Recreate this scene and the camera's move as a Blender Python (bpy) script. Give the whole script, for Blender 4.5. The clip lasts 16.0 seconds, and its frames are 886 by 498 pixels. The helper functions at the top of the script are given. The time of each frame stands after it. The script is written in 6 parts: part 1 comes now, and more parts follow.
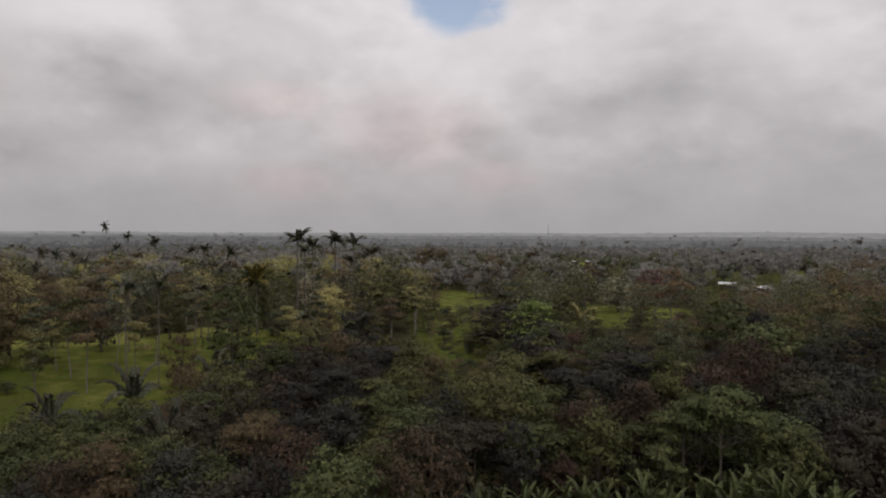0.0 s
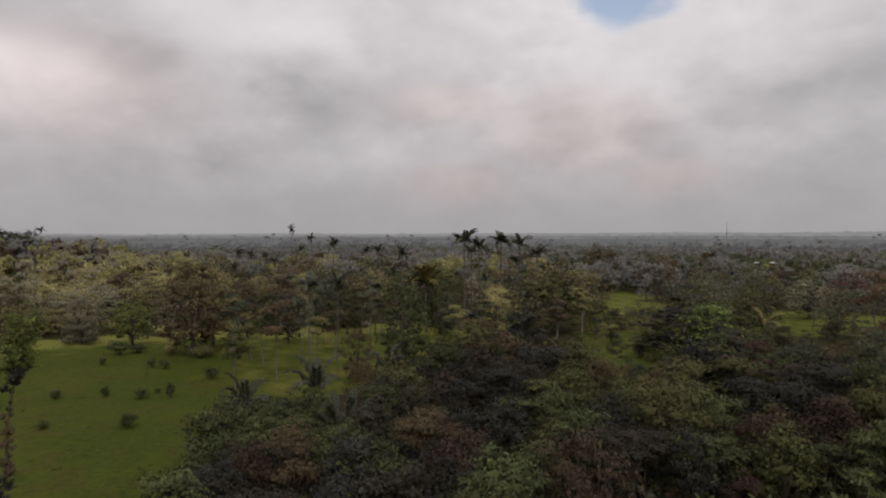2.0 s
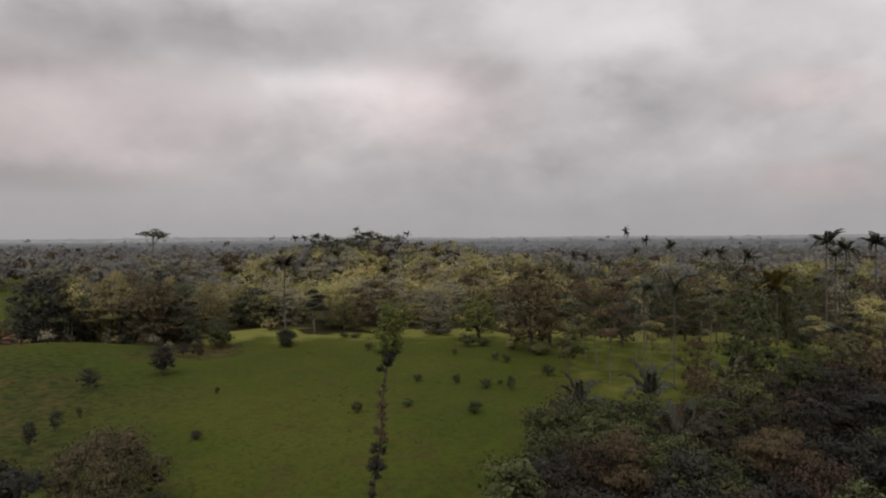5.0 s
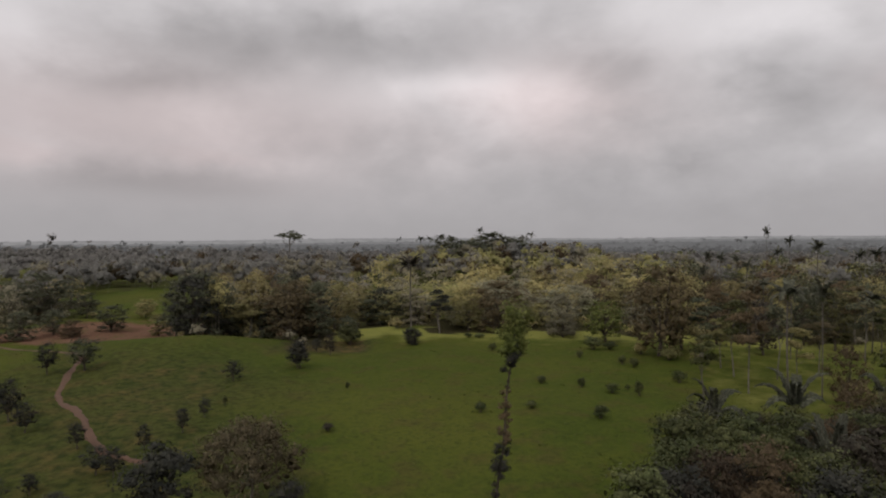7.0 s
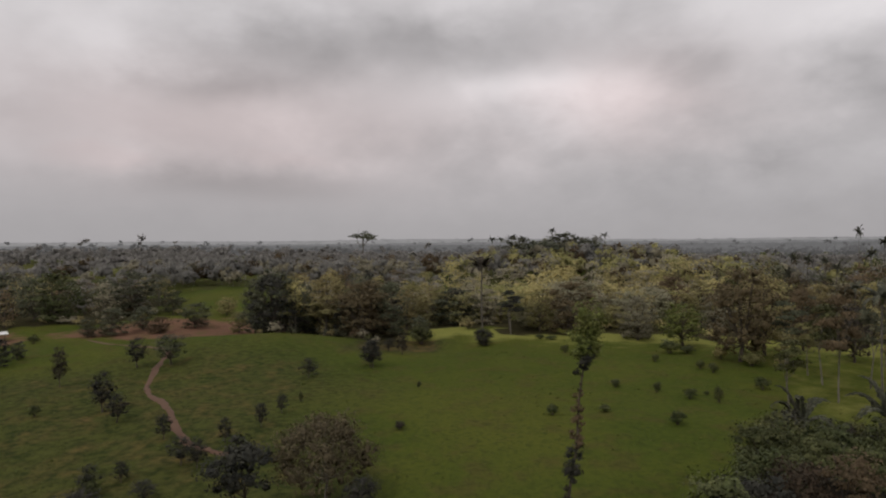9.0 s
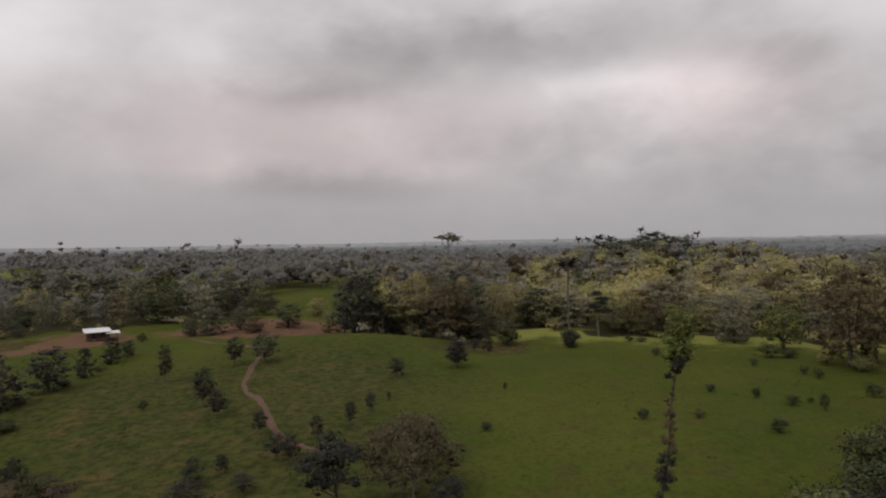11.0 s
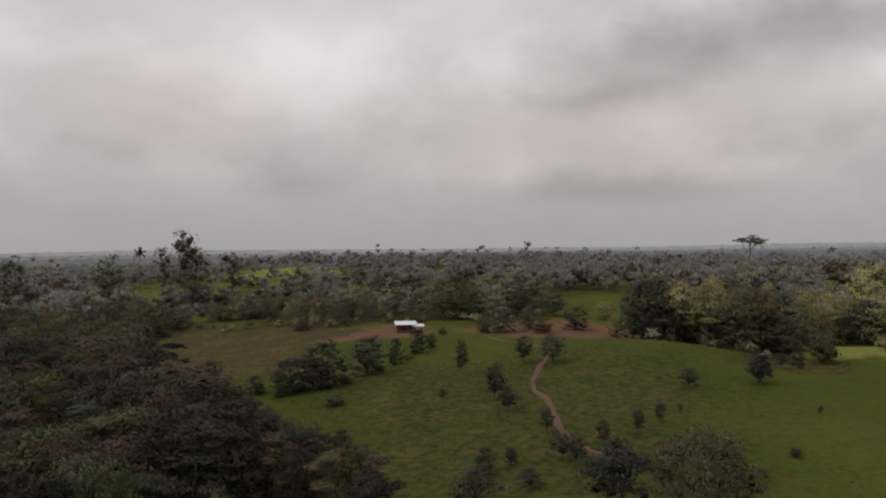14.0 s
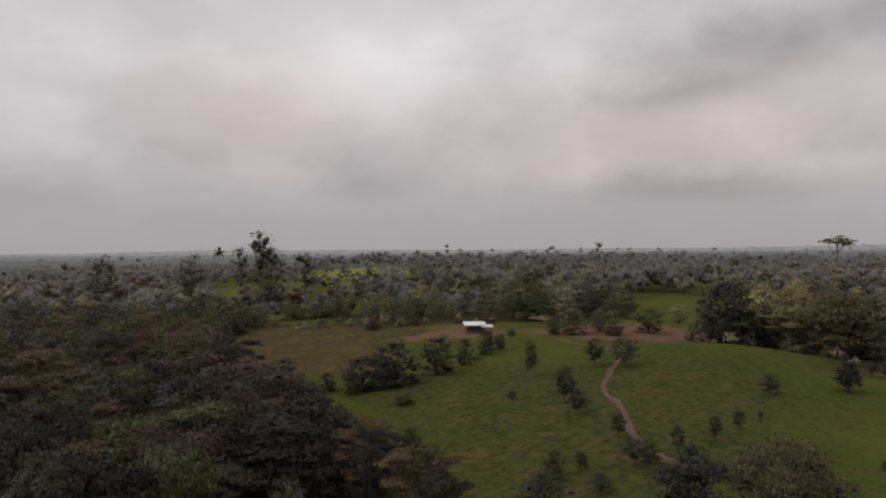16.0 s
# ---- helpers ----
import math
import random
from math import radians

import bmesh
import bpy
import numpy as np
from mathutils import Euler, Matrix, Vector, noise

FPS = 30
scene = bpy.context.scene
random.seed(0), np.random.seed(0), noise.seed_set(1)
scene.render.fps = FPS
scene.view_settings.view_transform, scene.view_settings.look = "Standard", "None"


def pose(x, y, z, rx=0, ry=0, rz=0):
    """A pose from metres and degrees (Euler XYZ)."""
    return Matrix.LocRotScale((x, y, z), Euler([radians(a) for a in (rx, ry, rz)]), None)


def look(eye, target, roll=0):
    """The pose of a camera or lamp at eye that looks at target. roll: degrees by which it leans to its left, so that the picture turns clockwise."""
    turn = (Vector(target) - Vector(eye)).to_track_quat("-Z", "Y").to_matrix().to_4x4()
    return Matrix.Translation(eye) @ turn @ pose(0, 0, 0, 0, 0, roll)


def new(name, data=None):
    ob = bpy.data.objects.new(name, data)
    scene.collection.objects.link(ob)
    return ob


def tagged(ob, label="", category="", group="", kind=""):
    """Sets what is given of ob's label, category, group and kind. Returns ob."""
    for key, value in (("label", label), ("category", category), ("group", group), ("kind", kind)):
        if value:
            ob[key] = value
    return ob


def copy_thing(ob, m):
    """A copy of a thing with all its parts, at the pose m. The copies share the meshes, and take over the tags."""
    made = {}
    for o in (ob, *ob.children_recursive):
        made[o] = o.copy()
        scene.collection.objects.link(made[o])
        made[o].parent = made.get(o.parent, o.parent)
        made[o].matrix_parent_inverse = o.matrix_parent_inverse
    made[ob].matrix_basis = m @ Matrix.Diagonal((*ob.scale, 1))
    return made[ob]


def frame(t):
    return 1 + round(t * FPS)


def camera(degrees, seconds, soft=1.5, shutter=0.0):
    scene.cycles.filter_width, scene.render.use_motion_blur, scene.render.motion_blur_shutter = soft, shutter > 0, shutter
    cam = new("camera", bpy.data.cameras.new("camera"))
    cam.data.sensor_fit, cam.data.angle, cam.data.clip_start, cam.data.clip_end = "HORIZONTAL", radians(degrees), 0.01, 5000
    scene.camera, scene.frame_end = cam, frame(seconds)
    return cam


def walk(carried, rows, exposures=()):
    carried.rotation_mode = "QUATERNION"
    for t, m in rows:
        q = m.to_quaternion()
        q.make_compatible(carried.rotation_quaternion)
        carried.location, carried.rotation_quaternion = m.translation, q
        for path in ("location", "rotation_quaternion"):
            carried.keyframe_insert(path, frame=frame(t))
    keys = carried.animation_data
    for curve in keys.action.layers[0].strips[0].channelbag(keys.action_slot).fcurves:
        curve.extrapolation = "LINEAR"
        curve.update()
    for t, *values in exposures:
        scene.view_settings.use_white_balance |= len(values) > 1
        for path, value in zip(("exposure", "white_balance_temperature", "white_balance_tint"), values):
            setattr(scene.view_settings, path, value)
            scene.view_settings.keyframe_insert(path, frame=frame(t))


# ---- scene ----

# ---- camera: a drone that hovers and turns ----
EYE = 22.0
cam = camera(66.1, 16.0, soft=2.05)
TURNS = [
    (0.0, 0.00, -1.23, -0.27), (0.5, 2.30, -1.28, -0.23), (1.0, 2.30, -1.24, -0.24), (1.5, 6.04, -1.29, -0.05),
    (2.0, 13.86, -1.22, 0.05), (2.5, 18.53, -1.16, 0.07), (3.0, 18.53, -1.16, 0.09), (3.5, 23.44, -1.14, 0.36),
    (4.0, 31.09, -1.02, 0.47), (4.5, 38.21, -0.91, 0.50), (5.0, 41.44, -0.91, 0.36), (5.2, 41.44, -0.91, 0.36), (7.3, 52.42, -0.76, 0.46), (7.5, 52.42, -0.76, 0.46),
    (8.0, 52.93, -0.74, 0.50), (8.5, 55.33, -0.70, 0.46), (9.0, 57.81, -0.67, 0.43), (9.2, 58.68, -0.66, 0.44), (11.3, 65.32, -0.47, 1.08), (11.5, 65.71, -0.45, 1.10),
    (12.0, 71.26, -0.37, 1.10), (12.5, 77.57, -0.19, 0.97), (13.0, 82.38, -0.05, 0.83), (13.5, 85.69, 0.02, 0.77),
    (14.0, 88.78, 0.09, 0.70), (14.5, 90.36, 0.12, 0.65), (15.0, 91.83, 0.14, 0.63), (15.5, 93.00, 0.16, 0.62),
    (16.0, 94.58, 0.21, 0.58),
]
walk(cam, [(t, pose(0, 0, EYE, 90 + pitch, roll, yaw)) for t, yaw, pitch, roll in TURNS])

# ---- sky and sun ----
SUN_AZ, SUN_EL = 205.0, 48.0   # degrees left of north, degrees up


class Net:
    """Short-hand for node trees."""

    def __init__(self, tree):
        self.tree = tree
        tree.nodes.clear()

    def add(self, kind, at=None):
        n = self.tree.nodes.new(kind)
        for k, v in (at or {}).items():
            if isinstance(v, bpy.types.NodeSocket):
                self.tree.links.new(v, n.inputs[k])
            else:
                n.inputs[k].default_value = v
        return n

    def math(self, op, a, b=0.0, c=0.0):
        n = self.add("ShaderNodeMath", {0: a, 1: b, 2: c})
        n.operation = op
        return n.outputs[0]

    def vec(self, op, a, b=(0, 0, 0)):
        n = self.add("ShaderNodeVectorMath", {0: a, 1: b})
        n.operation = op
        return n.outputs[0]

    def mix(self, f, a, b, blend="MIX"):
        n = self.add("ShaderNodeMix", {0: f, 6: a, 7: b})
        n.data_type, n.blend_type = "RGBA", blend
        return n.outputs[2]

    def noise(self, vec, scale, detail=4.0, rough=0.55):
        return self.add("ShaderNodeTexNoise", {"Vector": vec, "Scale": scale, "Detail": detail, "Roughness": rough}).outputs[0]

    def ramp(self, f, lo, hi):
        n = self.add("ShaderNodeMapRange", {0: f, 1: lo, 2: hi})
        n.interpolation_type = "SMOOTHSTEP"
        return n.outputs[0]

    def attribute(self, name):
        n = self.add("ShaderNodeAttribute")
        n.attribute_name = name
        return n

    def link(self, a, b):
        self.tree.links.new(a, b)


def rgb(r, g, b):
    return (r, g, b, 1.0)


def make_sky():
    world = bpy.data.worlds.new("overcast_sky")
    world.use_nodes = True
    n = Net(world.node_tree)
    d = n.add("ShaderNodeTexCoord").outputs["Generated"]
    s = n.add("ShaderNodeSeparateXYZ", {0: d})
    x, y, z = s.outputs
    az = n.math("MULTIPLY", n.math("ARCTAN2", n.math("MULTIPLY", x, -1.0), y), 57.2958)
    el = n.math("MULTIPLY", n.math("ARCSINE", z), 57.2958)
    # a flat cloud deck seen in perspective
    deck = n.vec("MULTIPLY", d, (1.0, 1.0, 1.7))
    big = n.noise(deck, 3.0, 2.0, 0.45)
    mid = n.noise(n.vec("ADD", deck, (7.3, 2.1, 0)), 6.5, 4.0, 0.5)
    fine = n.noise(deck, 17.0, 4.0, 0.55)
    warp = n.math("MULTIPLY", n.math("SUBTRACT", mid, 0.5), 9.0)
    warp2 = n.math("MULTIPLY", n.math("SUBTRACT", fine, 0.5), 3.5)
    azw, elw = n.math("ADD", az, n.math("ADD", warp, warp2)), n.math("ADD", el, n.math("MULTIPLY", n.math("ADD", warp, warp2), 0.28))

    def bank(a0, e0, sa, se):
        u = n.math("DIVIDE", n.math("SUBTRACT", azw, a0), sa)
        v = n.math("DIVIDE", n.math("SUBTRACT", elw, e0), se)
        q = n.math("ADD", n.math("MULTIPLY", u, u), n.math("MULTIPLY", v, v))
        return n.math("EXPONENT", n.math("MULTIPLY", q, -1.0))

    # broken cloud to the north, a smoother deck to the west
    rough = n.math("ADD", 0.55, n.math("MULTIPLY", n.ramp(az, 88.0, 35.0), 0.45))
    tone = n.math("MULTIPLY", n.math("SUBTRACT", big, 0.5), 0.07)
    tone = n.math("ADD", tone, n.math("MULTIPLY", n.math("SUBTRACT", mid, 0.5), 0.15))
    tone = n.math("ADD", tone, n.math("MULTIPLY", n.math("SUBTRACT", fine, 0.5), 0.12))
    # billowing edges of separate banks
    bent = n.vec("ADD", deck, n.vec("MULTIPLY", n.add("ShaderNodeTexNoise", {"Vector": deck, "Scale": 5.0, "Detail": 2.0}).outputs[1], (0.10, 0.10, 0.10)))
    heap = n.noise(bent, 4.6, 4.0, 0.5)
    tone = n.math("ADD", tone, n.math("MULTIPLY", n.math("MULTIPLY", n.math("SUBTRACT", n.ramp(heap, 0.38, 0.62), 0.5), n.ramp(el, 2.0, 9.0)), 0.115))
    tone = n.math("ADD", 0.43, n.math("MULTIPLY", tone, rough))
    # paler overhead, greyer towards the horizon
    tone = n.math("ADD", tone, n.math("MULTIPLY", n.ramp(el, 1.0, 17.0), 0.17))
    # large darker and lighter banks of the cloud deck
    for banks, k in ((HEAVY_CLOUD, -0.09), (GREY_CLOUD, -0.036), (PALE_CLOUD, 0.036), (BRIGHT_CLOUD, 0.062), (ROSY_CLOUD, 0.006)):
        for a0, e0, sa, se in banks:
            tone = n.math("ADD", tone, n.math("MULTIPLY", bank(a0, e0, sa, se), k))
    tone = n.math("MAXIMUM", tone, 0.2)
    # the cloud is thinnest overhead
    tone = n.math("ADD", tone, n.math("MULTIPLY", n.ramp(el, 24.0, 70.0), 0.28))
    haze = n.math("SUBTRACT", 1.0, n.ramp(el, -1.0, 7.0))
    tone = n.add("ShaderNodeMix", {0: n.math("MULTIPLY", haze, 0.75), 2: tone, 3: 0.345}).outputs[0]
    warm = 0.0
    for a0, e0, sa, se in ROSY_CLOUD:
        warm = n.math("MAXIMUM", warm, bank(a0, e0, sa, se))
    tint = n.mix(warm, rgb(1.030, 0.988, 1.008), rgb(1.105, 0.968, 0.972))
    cloud = n.mix(1.0, tint, n.add("ShaderNodeCombineColor", {0: tone, 1: tone, 2: tone}).outputs[0], "MULTIPLY")
    sky = n.add("ShaderNodeTexSky")
    sky.sky_type, sky.sun_disc, sky.dust_density = "NISHITA", False, 2.0
    sky.sun_elevation, sky.sun_rotation = radians(SUN_EL), radians(-SUN_AZ)
    clear = n.add("ShaderNodeBackground", {0: sky.outputs[0], 1: 0.14})
    over = n.add("ShaderNodeBackground", {0: cloud, 1: 1.0})
    # one ragged hole in the cloud deck
    hole = n.ramp(bank(-1.2, 19.0, 4.4, 3.4), 0.30, 0.75)
    both = n.add("ShaderNodeMixShader", {0: n.math("MULTIPLY", hole, 0.72), 1: over.outputs[0], 2: clear.outputs[0]})
    out = n.add("ShaderNodeOutputWorld")
    n.link(both.outputs[0], out.inputs[0])
    scene.world = world


# azimuth, elevation, width and height (degrees) of the cloud banks, by tone
HEAVY_CLOUD = (
    (69.7, 14.5, 11.8, 3.2), (42.1, 15.6, 7.3, 2.0),
    (24.2, 11.2, 5.8, 3.4), (-16.8, 11.3, 6.2, 2.0), (38.2, 13.6, 7.6, 1.8), (69.1, 16.3, 7.5, 3.4), (73.8, 12.2, 9.9, 1.4), (53.0, 16.4, 7.1, 2.5),
    (69.2, 15.9, 10.5, 2.2), (54.1, 16.8, 8.5, 2.3),
)
GREY_CLOUD = (
    (15.5, 7.7, 3.8, 1.6), (0.7, 5.9, 5.4, 1.3), (-19.8, 5.6, 4.4, 1.3), (25.1, 3.3, 7.0, 1.3), (-28.8, 7.7, 3.8, 1.3), (-31.7, 6.0, 3.0, 1.3),
    (-12.7, 16.0, 4.0, 1.8), (49.7, 14.9, 5.1, 2.0), (15.9, 8.1, 3.0, 1.8), (31.8, 5.4, 3.3, 1.3), (38.2, 13.5, 4.8, 1.8), (69.9, 4.6, 6.2, 1.3),
    (31.7, 5.4, 3.0, 1.3), (78.7, 4.6, 6.9, 1.3), (22.9, 11.3, 3.7, 2.2), (100.7, 6.0, 5.3, 1.4), (74.2, 4.8, 8.9, 1.3), (115.6, 7.9, 4.4, 1.3),
    (100.9, 5.3, 4.1, 1.3), (75.5, 5.2, 7.2, 1.3), (92.3, 10.0, 6.7, 1.8), (125.6, 4.2, 5.1, 1.3), (77.5, 12.4, 5.6, 1.3),
)
PALE_CLOUD = (
    (28.7, 15.8, 4.5, 1.6), (-17.7, 9.4, 3.0, 1.3), (0.2, 12.3, 4.8, 3.1), (18.5, 7.9, 3.0, 1.3), (30.9, 11.3, 3.0, 1.3), (-10.1, 7.2, 3.2, 1.6),
    (-6.8, 17.5, 3.0, 2.3), (47.2, 11.8, 5.8, 2.0), (14.4, 11.2, 3.0, 1.3), (63.2, 11.9, 6.0, 1.7), (70.9, 9.1, 4.8, 2.0), (14.4, 11.2, 3.0, 1.3),
    (85.1, 14.6, 3.0, 3.1), (84.2, 7.5, 3.8, 2.2), (42.7, 12.6, 5.9, 1.7), (92.1, 13.2, 4.6, 2.3), (49.9, 12.4, 8.2, 1.3), (106.3, 17.1, 6.8, 3.5),
    (122.6, 16.0, 4.5, 2.6), (125.5, 10.2, 4.3, 2.8), (56.4, 10.8, 5.8, 1.6),
)
BRIGHT_CLOUD = (
    (11.0, 15.1, 9.0, 2.6), (5.9, 17.6, 5.3, 1.8), (-28.7, 14.1, 5.8, 3.1), (22.4, 16.3, 6.0, 2.3), (52.8, 12.8, 7.4, 1.6), (52.1, 12.7, 7.1, 1.7),
    (99.8, 14.9, 6.6, 3.2), (98.4, 16.9, 6.0, 3.6),
)
ROSY_CLOUD = (
    (13.3, 10.6, 5.1, 1.6), (2.6, 8.5, 7.0, 3.1), (12.4, 4.3, 4.7, 1.6), (-4.1, 4.7, 3.9, 1.6), (42.5, 11.1, 9.2, 3.9), (71.8, 7.1, 7.5, 1.6),
    (84.4, 6.8, 6.6, 1.6), (71.8, 7.2, 5.6, 1.6), (75.1, 9.2, 22.6, 4.8), (85.3, 7.1, 4.2, 2.0), (110.0, 10.8, 8.6, 4.5),
)
make_sky()
sun = new("sun", bpy.data.lights.new("sun", "SUN"))
sun.data.energy, sun.data.angle, sun.data.color = 1.05, radians(16), (1.0, 0.96, 0.9)
sa, se = radians(SUN_AZ), radians(SUN_EL)
sun.matrix_world = look((-math.sin(sa) * math.cos(se) * 300, math.cos(sa) * math.cos(se) * 300, math.sin(se) * 300), (0, 0, 0))
scene.view_settings.exposure = 0.0


# ---- materials ----
def material(name):
    m = bpy.data.materials.new(name)
    m.use_nodes = True
    return m, Net(m.node_tree)


def finish(n, shader):
    n.link(shader, n.add("ShaderNodeOutputMaterial").inputs[0])


def foliage(name, col, alt, gloss=0.12, thin=0.25, rough=0.6, vary=0.95, clumps=1.0):
    m, n = material(name)
    geo, info = n.add("ShaderNodeNewGeometry"), n.add("ShaderNodeObjectInfo")
    pos = n.add("ShaderNodeTexCoord").outputs["Object"]
    patch = n.ramp(n.noise(pos, 0.55, 3.0), 0.36, 0.66)
    c = n.mix(patch, rgb(*col), rgb(*alt))
    # noise puts light leaves and the shade of gaps into the colour
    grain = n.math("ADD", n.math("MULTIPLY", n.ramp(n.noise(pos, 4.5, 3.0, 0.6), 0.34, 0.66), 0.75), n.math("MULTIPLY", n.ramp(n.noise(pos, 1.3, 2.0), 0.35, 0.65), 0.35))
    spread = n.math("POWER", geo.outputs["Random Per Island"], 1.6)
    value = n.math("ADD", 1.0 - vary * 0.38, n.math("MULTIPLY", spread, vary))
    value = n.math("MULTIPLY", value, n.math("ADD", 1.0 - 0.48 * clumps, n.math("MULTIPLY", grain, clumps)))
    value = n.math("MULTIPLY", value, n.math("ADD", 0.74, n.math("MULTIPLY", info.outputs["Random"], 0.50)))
    hue = n.math("ADD", 0.482, n.math("MULTIPLY", n.math("FRACT", n.math("MULTIPLY", info.outputs["Random"], 7.7)), 0.03))
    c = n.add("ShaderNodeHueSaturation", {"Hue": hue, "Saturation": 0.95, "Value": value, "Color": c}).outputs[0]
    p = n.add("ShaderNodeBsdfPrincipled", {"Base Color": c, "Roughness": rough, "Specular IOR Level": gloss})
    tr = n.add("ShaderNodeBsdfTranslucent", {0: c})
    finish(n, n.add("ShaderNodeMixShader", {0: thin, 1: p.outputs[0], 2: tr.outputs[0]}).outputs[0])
    return m


def bark(name, col, alt):
    m, n = material(name)
    pos = n.add("ShaderNodeTexCoord").outputs["Object"]
    stretched = n.vec("MULTIPLY", pos, (3.0, 3.0, 0.5))
    f = n.noise(stretched, 2.0, 5.0, 0.6)
    c = n.mix(n.ramp(f, 0.35, 0.65), rgb(*col), rgb(*alt))
    b = n.add("ShaderNodeBump", {"Strength": 0.5, "Distance": 0.03, "Height": f})
    finish(n, n.add("ShaderNodeBsdfPrincipled", {"Base Color": c, "Roughness": 0.85, "Normal": b.outputs[0]}).outputs[0])
    return m


LEAF = {
    "deep": foliage("deep_green_leaves", (0.071, 0.078, 0.049), (0.108, 0.109, 0.063), 0.10, 0.45, vary=0.7),
    "dark": foliage("dark_leaves", (0.026, 0.027, 0.023), (0.043, 0.041, 0.031), 0.08, 0.22, vary=0.7, clumps=0.7),
    "green": foliage("green_leaves", (0.051, 0.062, 0.023), (0.081, 0.087, 0.033), 0.08, 0.22, vary=0.7, clumps=0.7),
    "moss": foliage("moss_green_leaves", (0.065, 0.067, 0.024), (0.091, 0.088, 0.031), 0.08, 0.22, vary=0.7, clumps=0.7),
    "bright": foliage("bright_green_leaves", (0.125, 0.160, 0.036), (0.160, 0.180, 0.048), 0.12, 0.4),
    # olive and yellow: own hue, lifted to hold the sunlight on the hill
    "olive": foliage("olive_leaves", (0.233, 0.215, 0.089), (0.295, 0.259, 0.110), 0.06, 0.5, vary=0.4, clumps=0.6),
    "yellow": foliage("yellow_green_leaves", (0.337, 0.316, 0.120), (0.410, 0.371, 0.152), 0.06, 0.5, vary=0.4, clumps=0.6),
    "brown": foliage("brown_leaves", (0.037, 0.031, 0.024), (0.050, 0.042, 0.029), 0.08, 0.22, vary=0.7, clumps=0.7),
    "rust": foliage("rust_leaves", (0.070, 0.044, 0.029), (0.052, 0.039, 0.026), 0.08, 0.22, vary=0.7, clumps=0.7),
    # grey and far: haze put into the leaf colour by paling it
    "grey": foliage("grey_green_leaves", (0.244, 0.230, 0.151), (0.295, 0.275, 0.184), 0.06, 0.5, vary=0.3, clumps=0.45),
    "far": foliage("haze_paled_leaves", (0.205, 0.197, 0.182), (0.241, 0.231, 0.209), 0.05, 0.5, 0.8, vary=0.2, clumps=0.15),
    "palm": foliage("palm_leaves", (0.074, 0.077, 0.054), (0.096, 0.096, 0.067), 0.10, 0.35),
    "gold": foliage("yellowing_palm_leaves", (0.150, 0.112, 0.024), (0.125, 0.108, 0.030)),
    "banana": foliage("banana_leaves", (0.042, 0.055, 0.018), (0.055, 0.065, 0.022), 0.2, 0.3, 0.5),
    "umber": foliage("brown_olive_leaves", (0.114, 0.089, 0.050), (0.146, 0.110, 0.058), 0.06, 0.5, vary=0.5, clumps=0.7),
    "fawn": foliage("faded_brown_green_leaves", (0.070, 0.061, 0.032), (0.092, 0.078, 0.040), 0.08, 0.22, vary=0.7, clumps=0.8),
    "red": foliage("red_flowering_leaves", (0.140, 0.066, 0.046), (0.096, 0.060, 0.042)),
}
PALE = bark("pale_bark", (0.175, 0.152, 0.124), (0.085, 0.072, 0.056))
DARK = bark("dark_bark", (0.085, 0.065, 0.048), (0.045, 0.036, 0.028))
RINGED = bark("ringed_palm_bark", (0.135, 0.115, 0.092), (0.070, 0.060, 0.048))
ROPY = bark("vine_covered_bark", (0.075, 0.050, 0.034), (0.045, 0.045, 0.026))


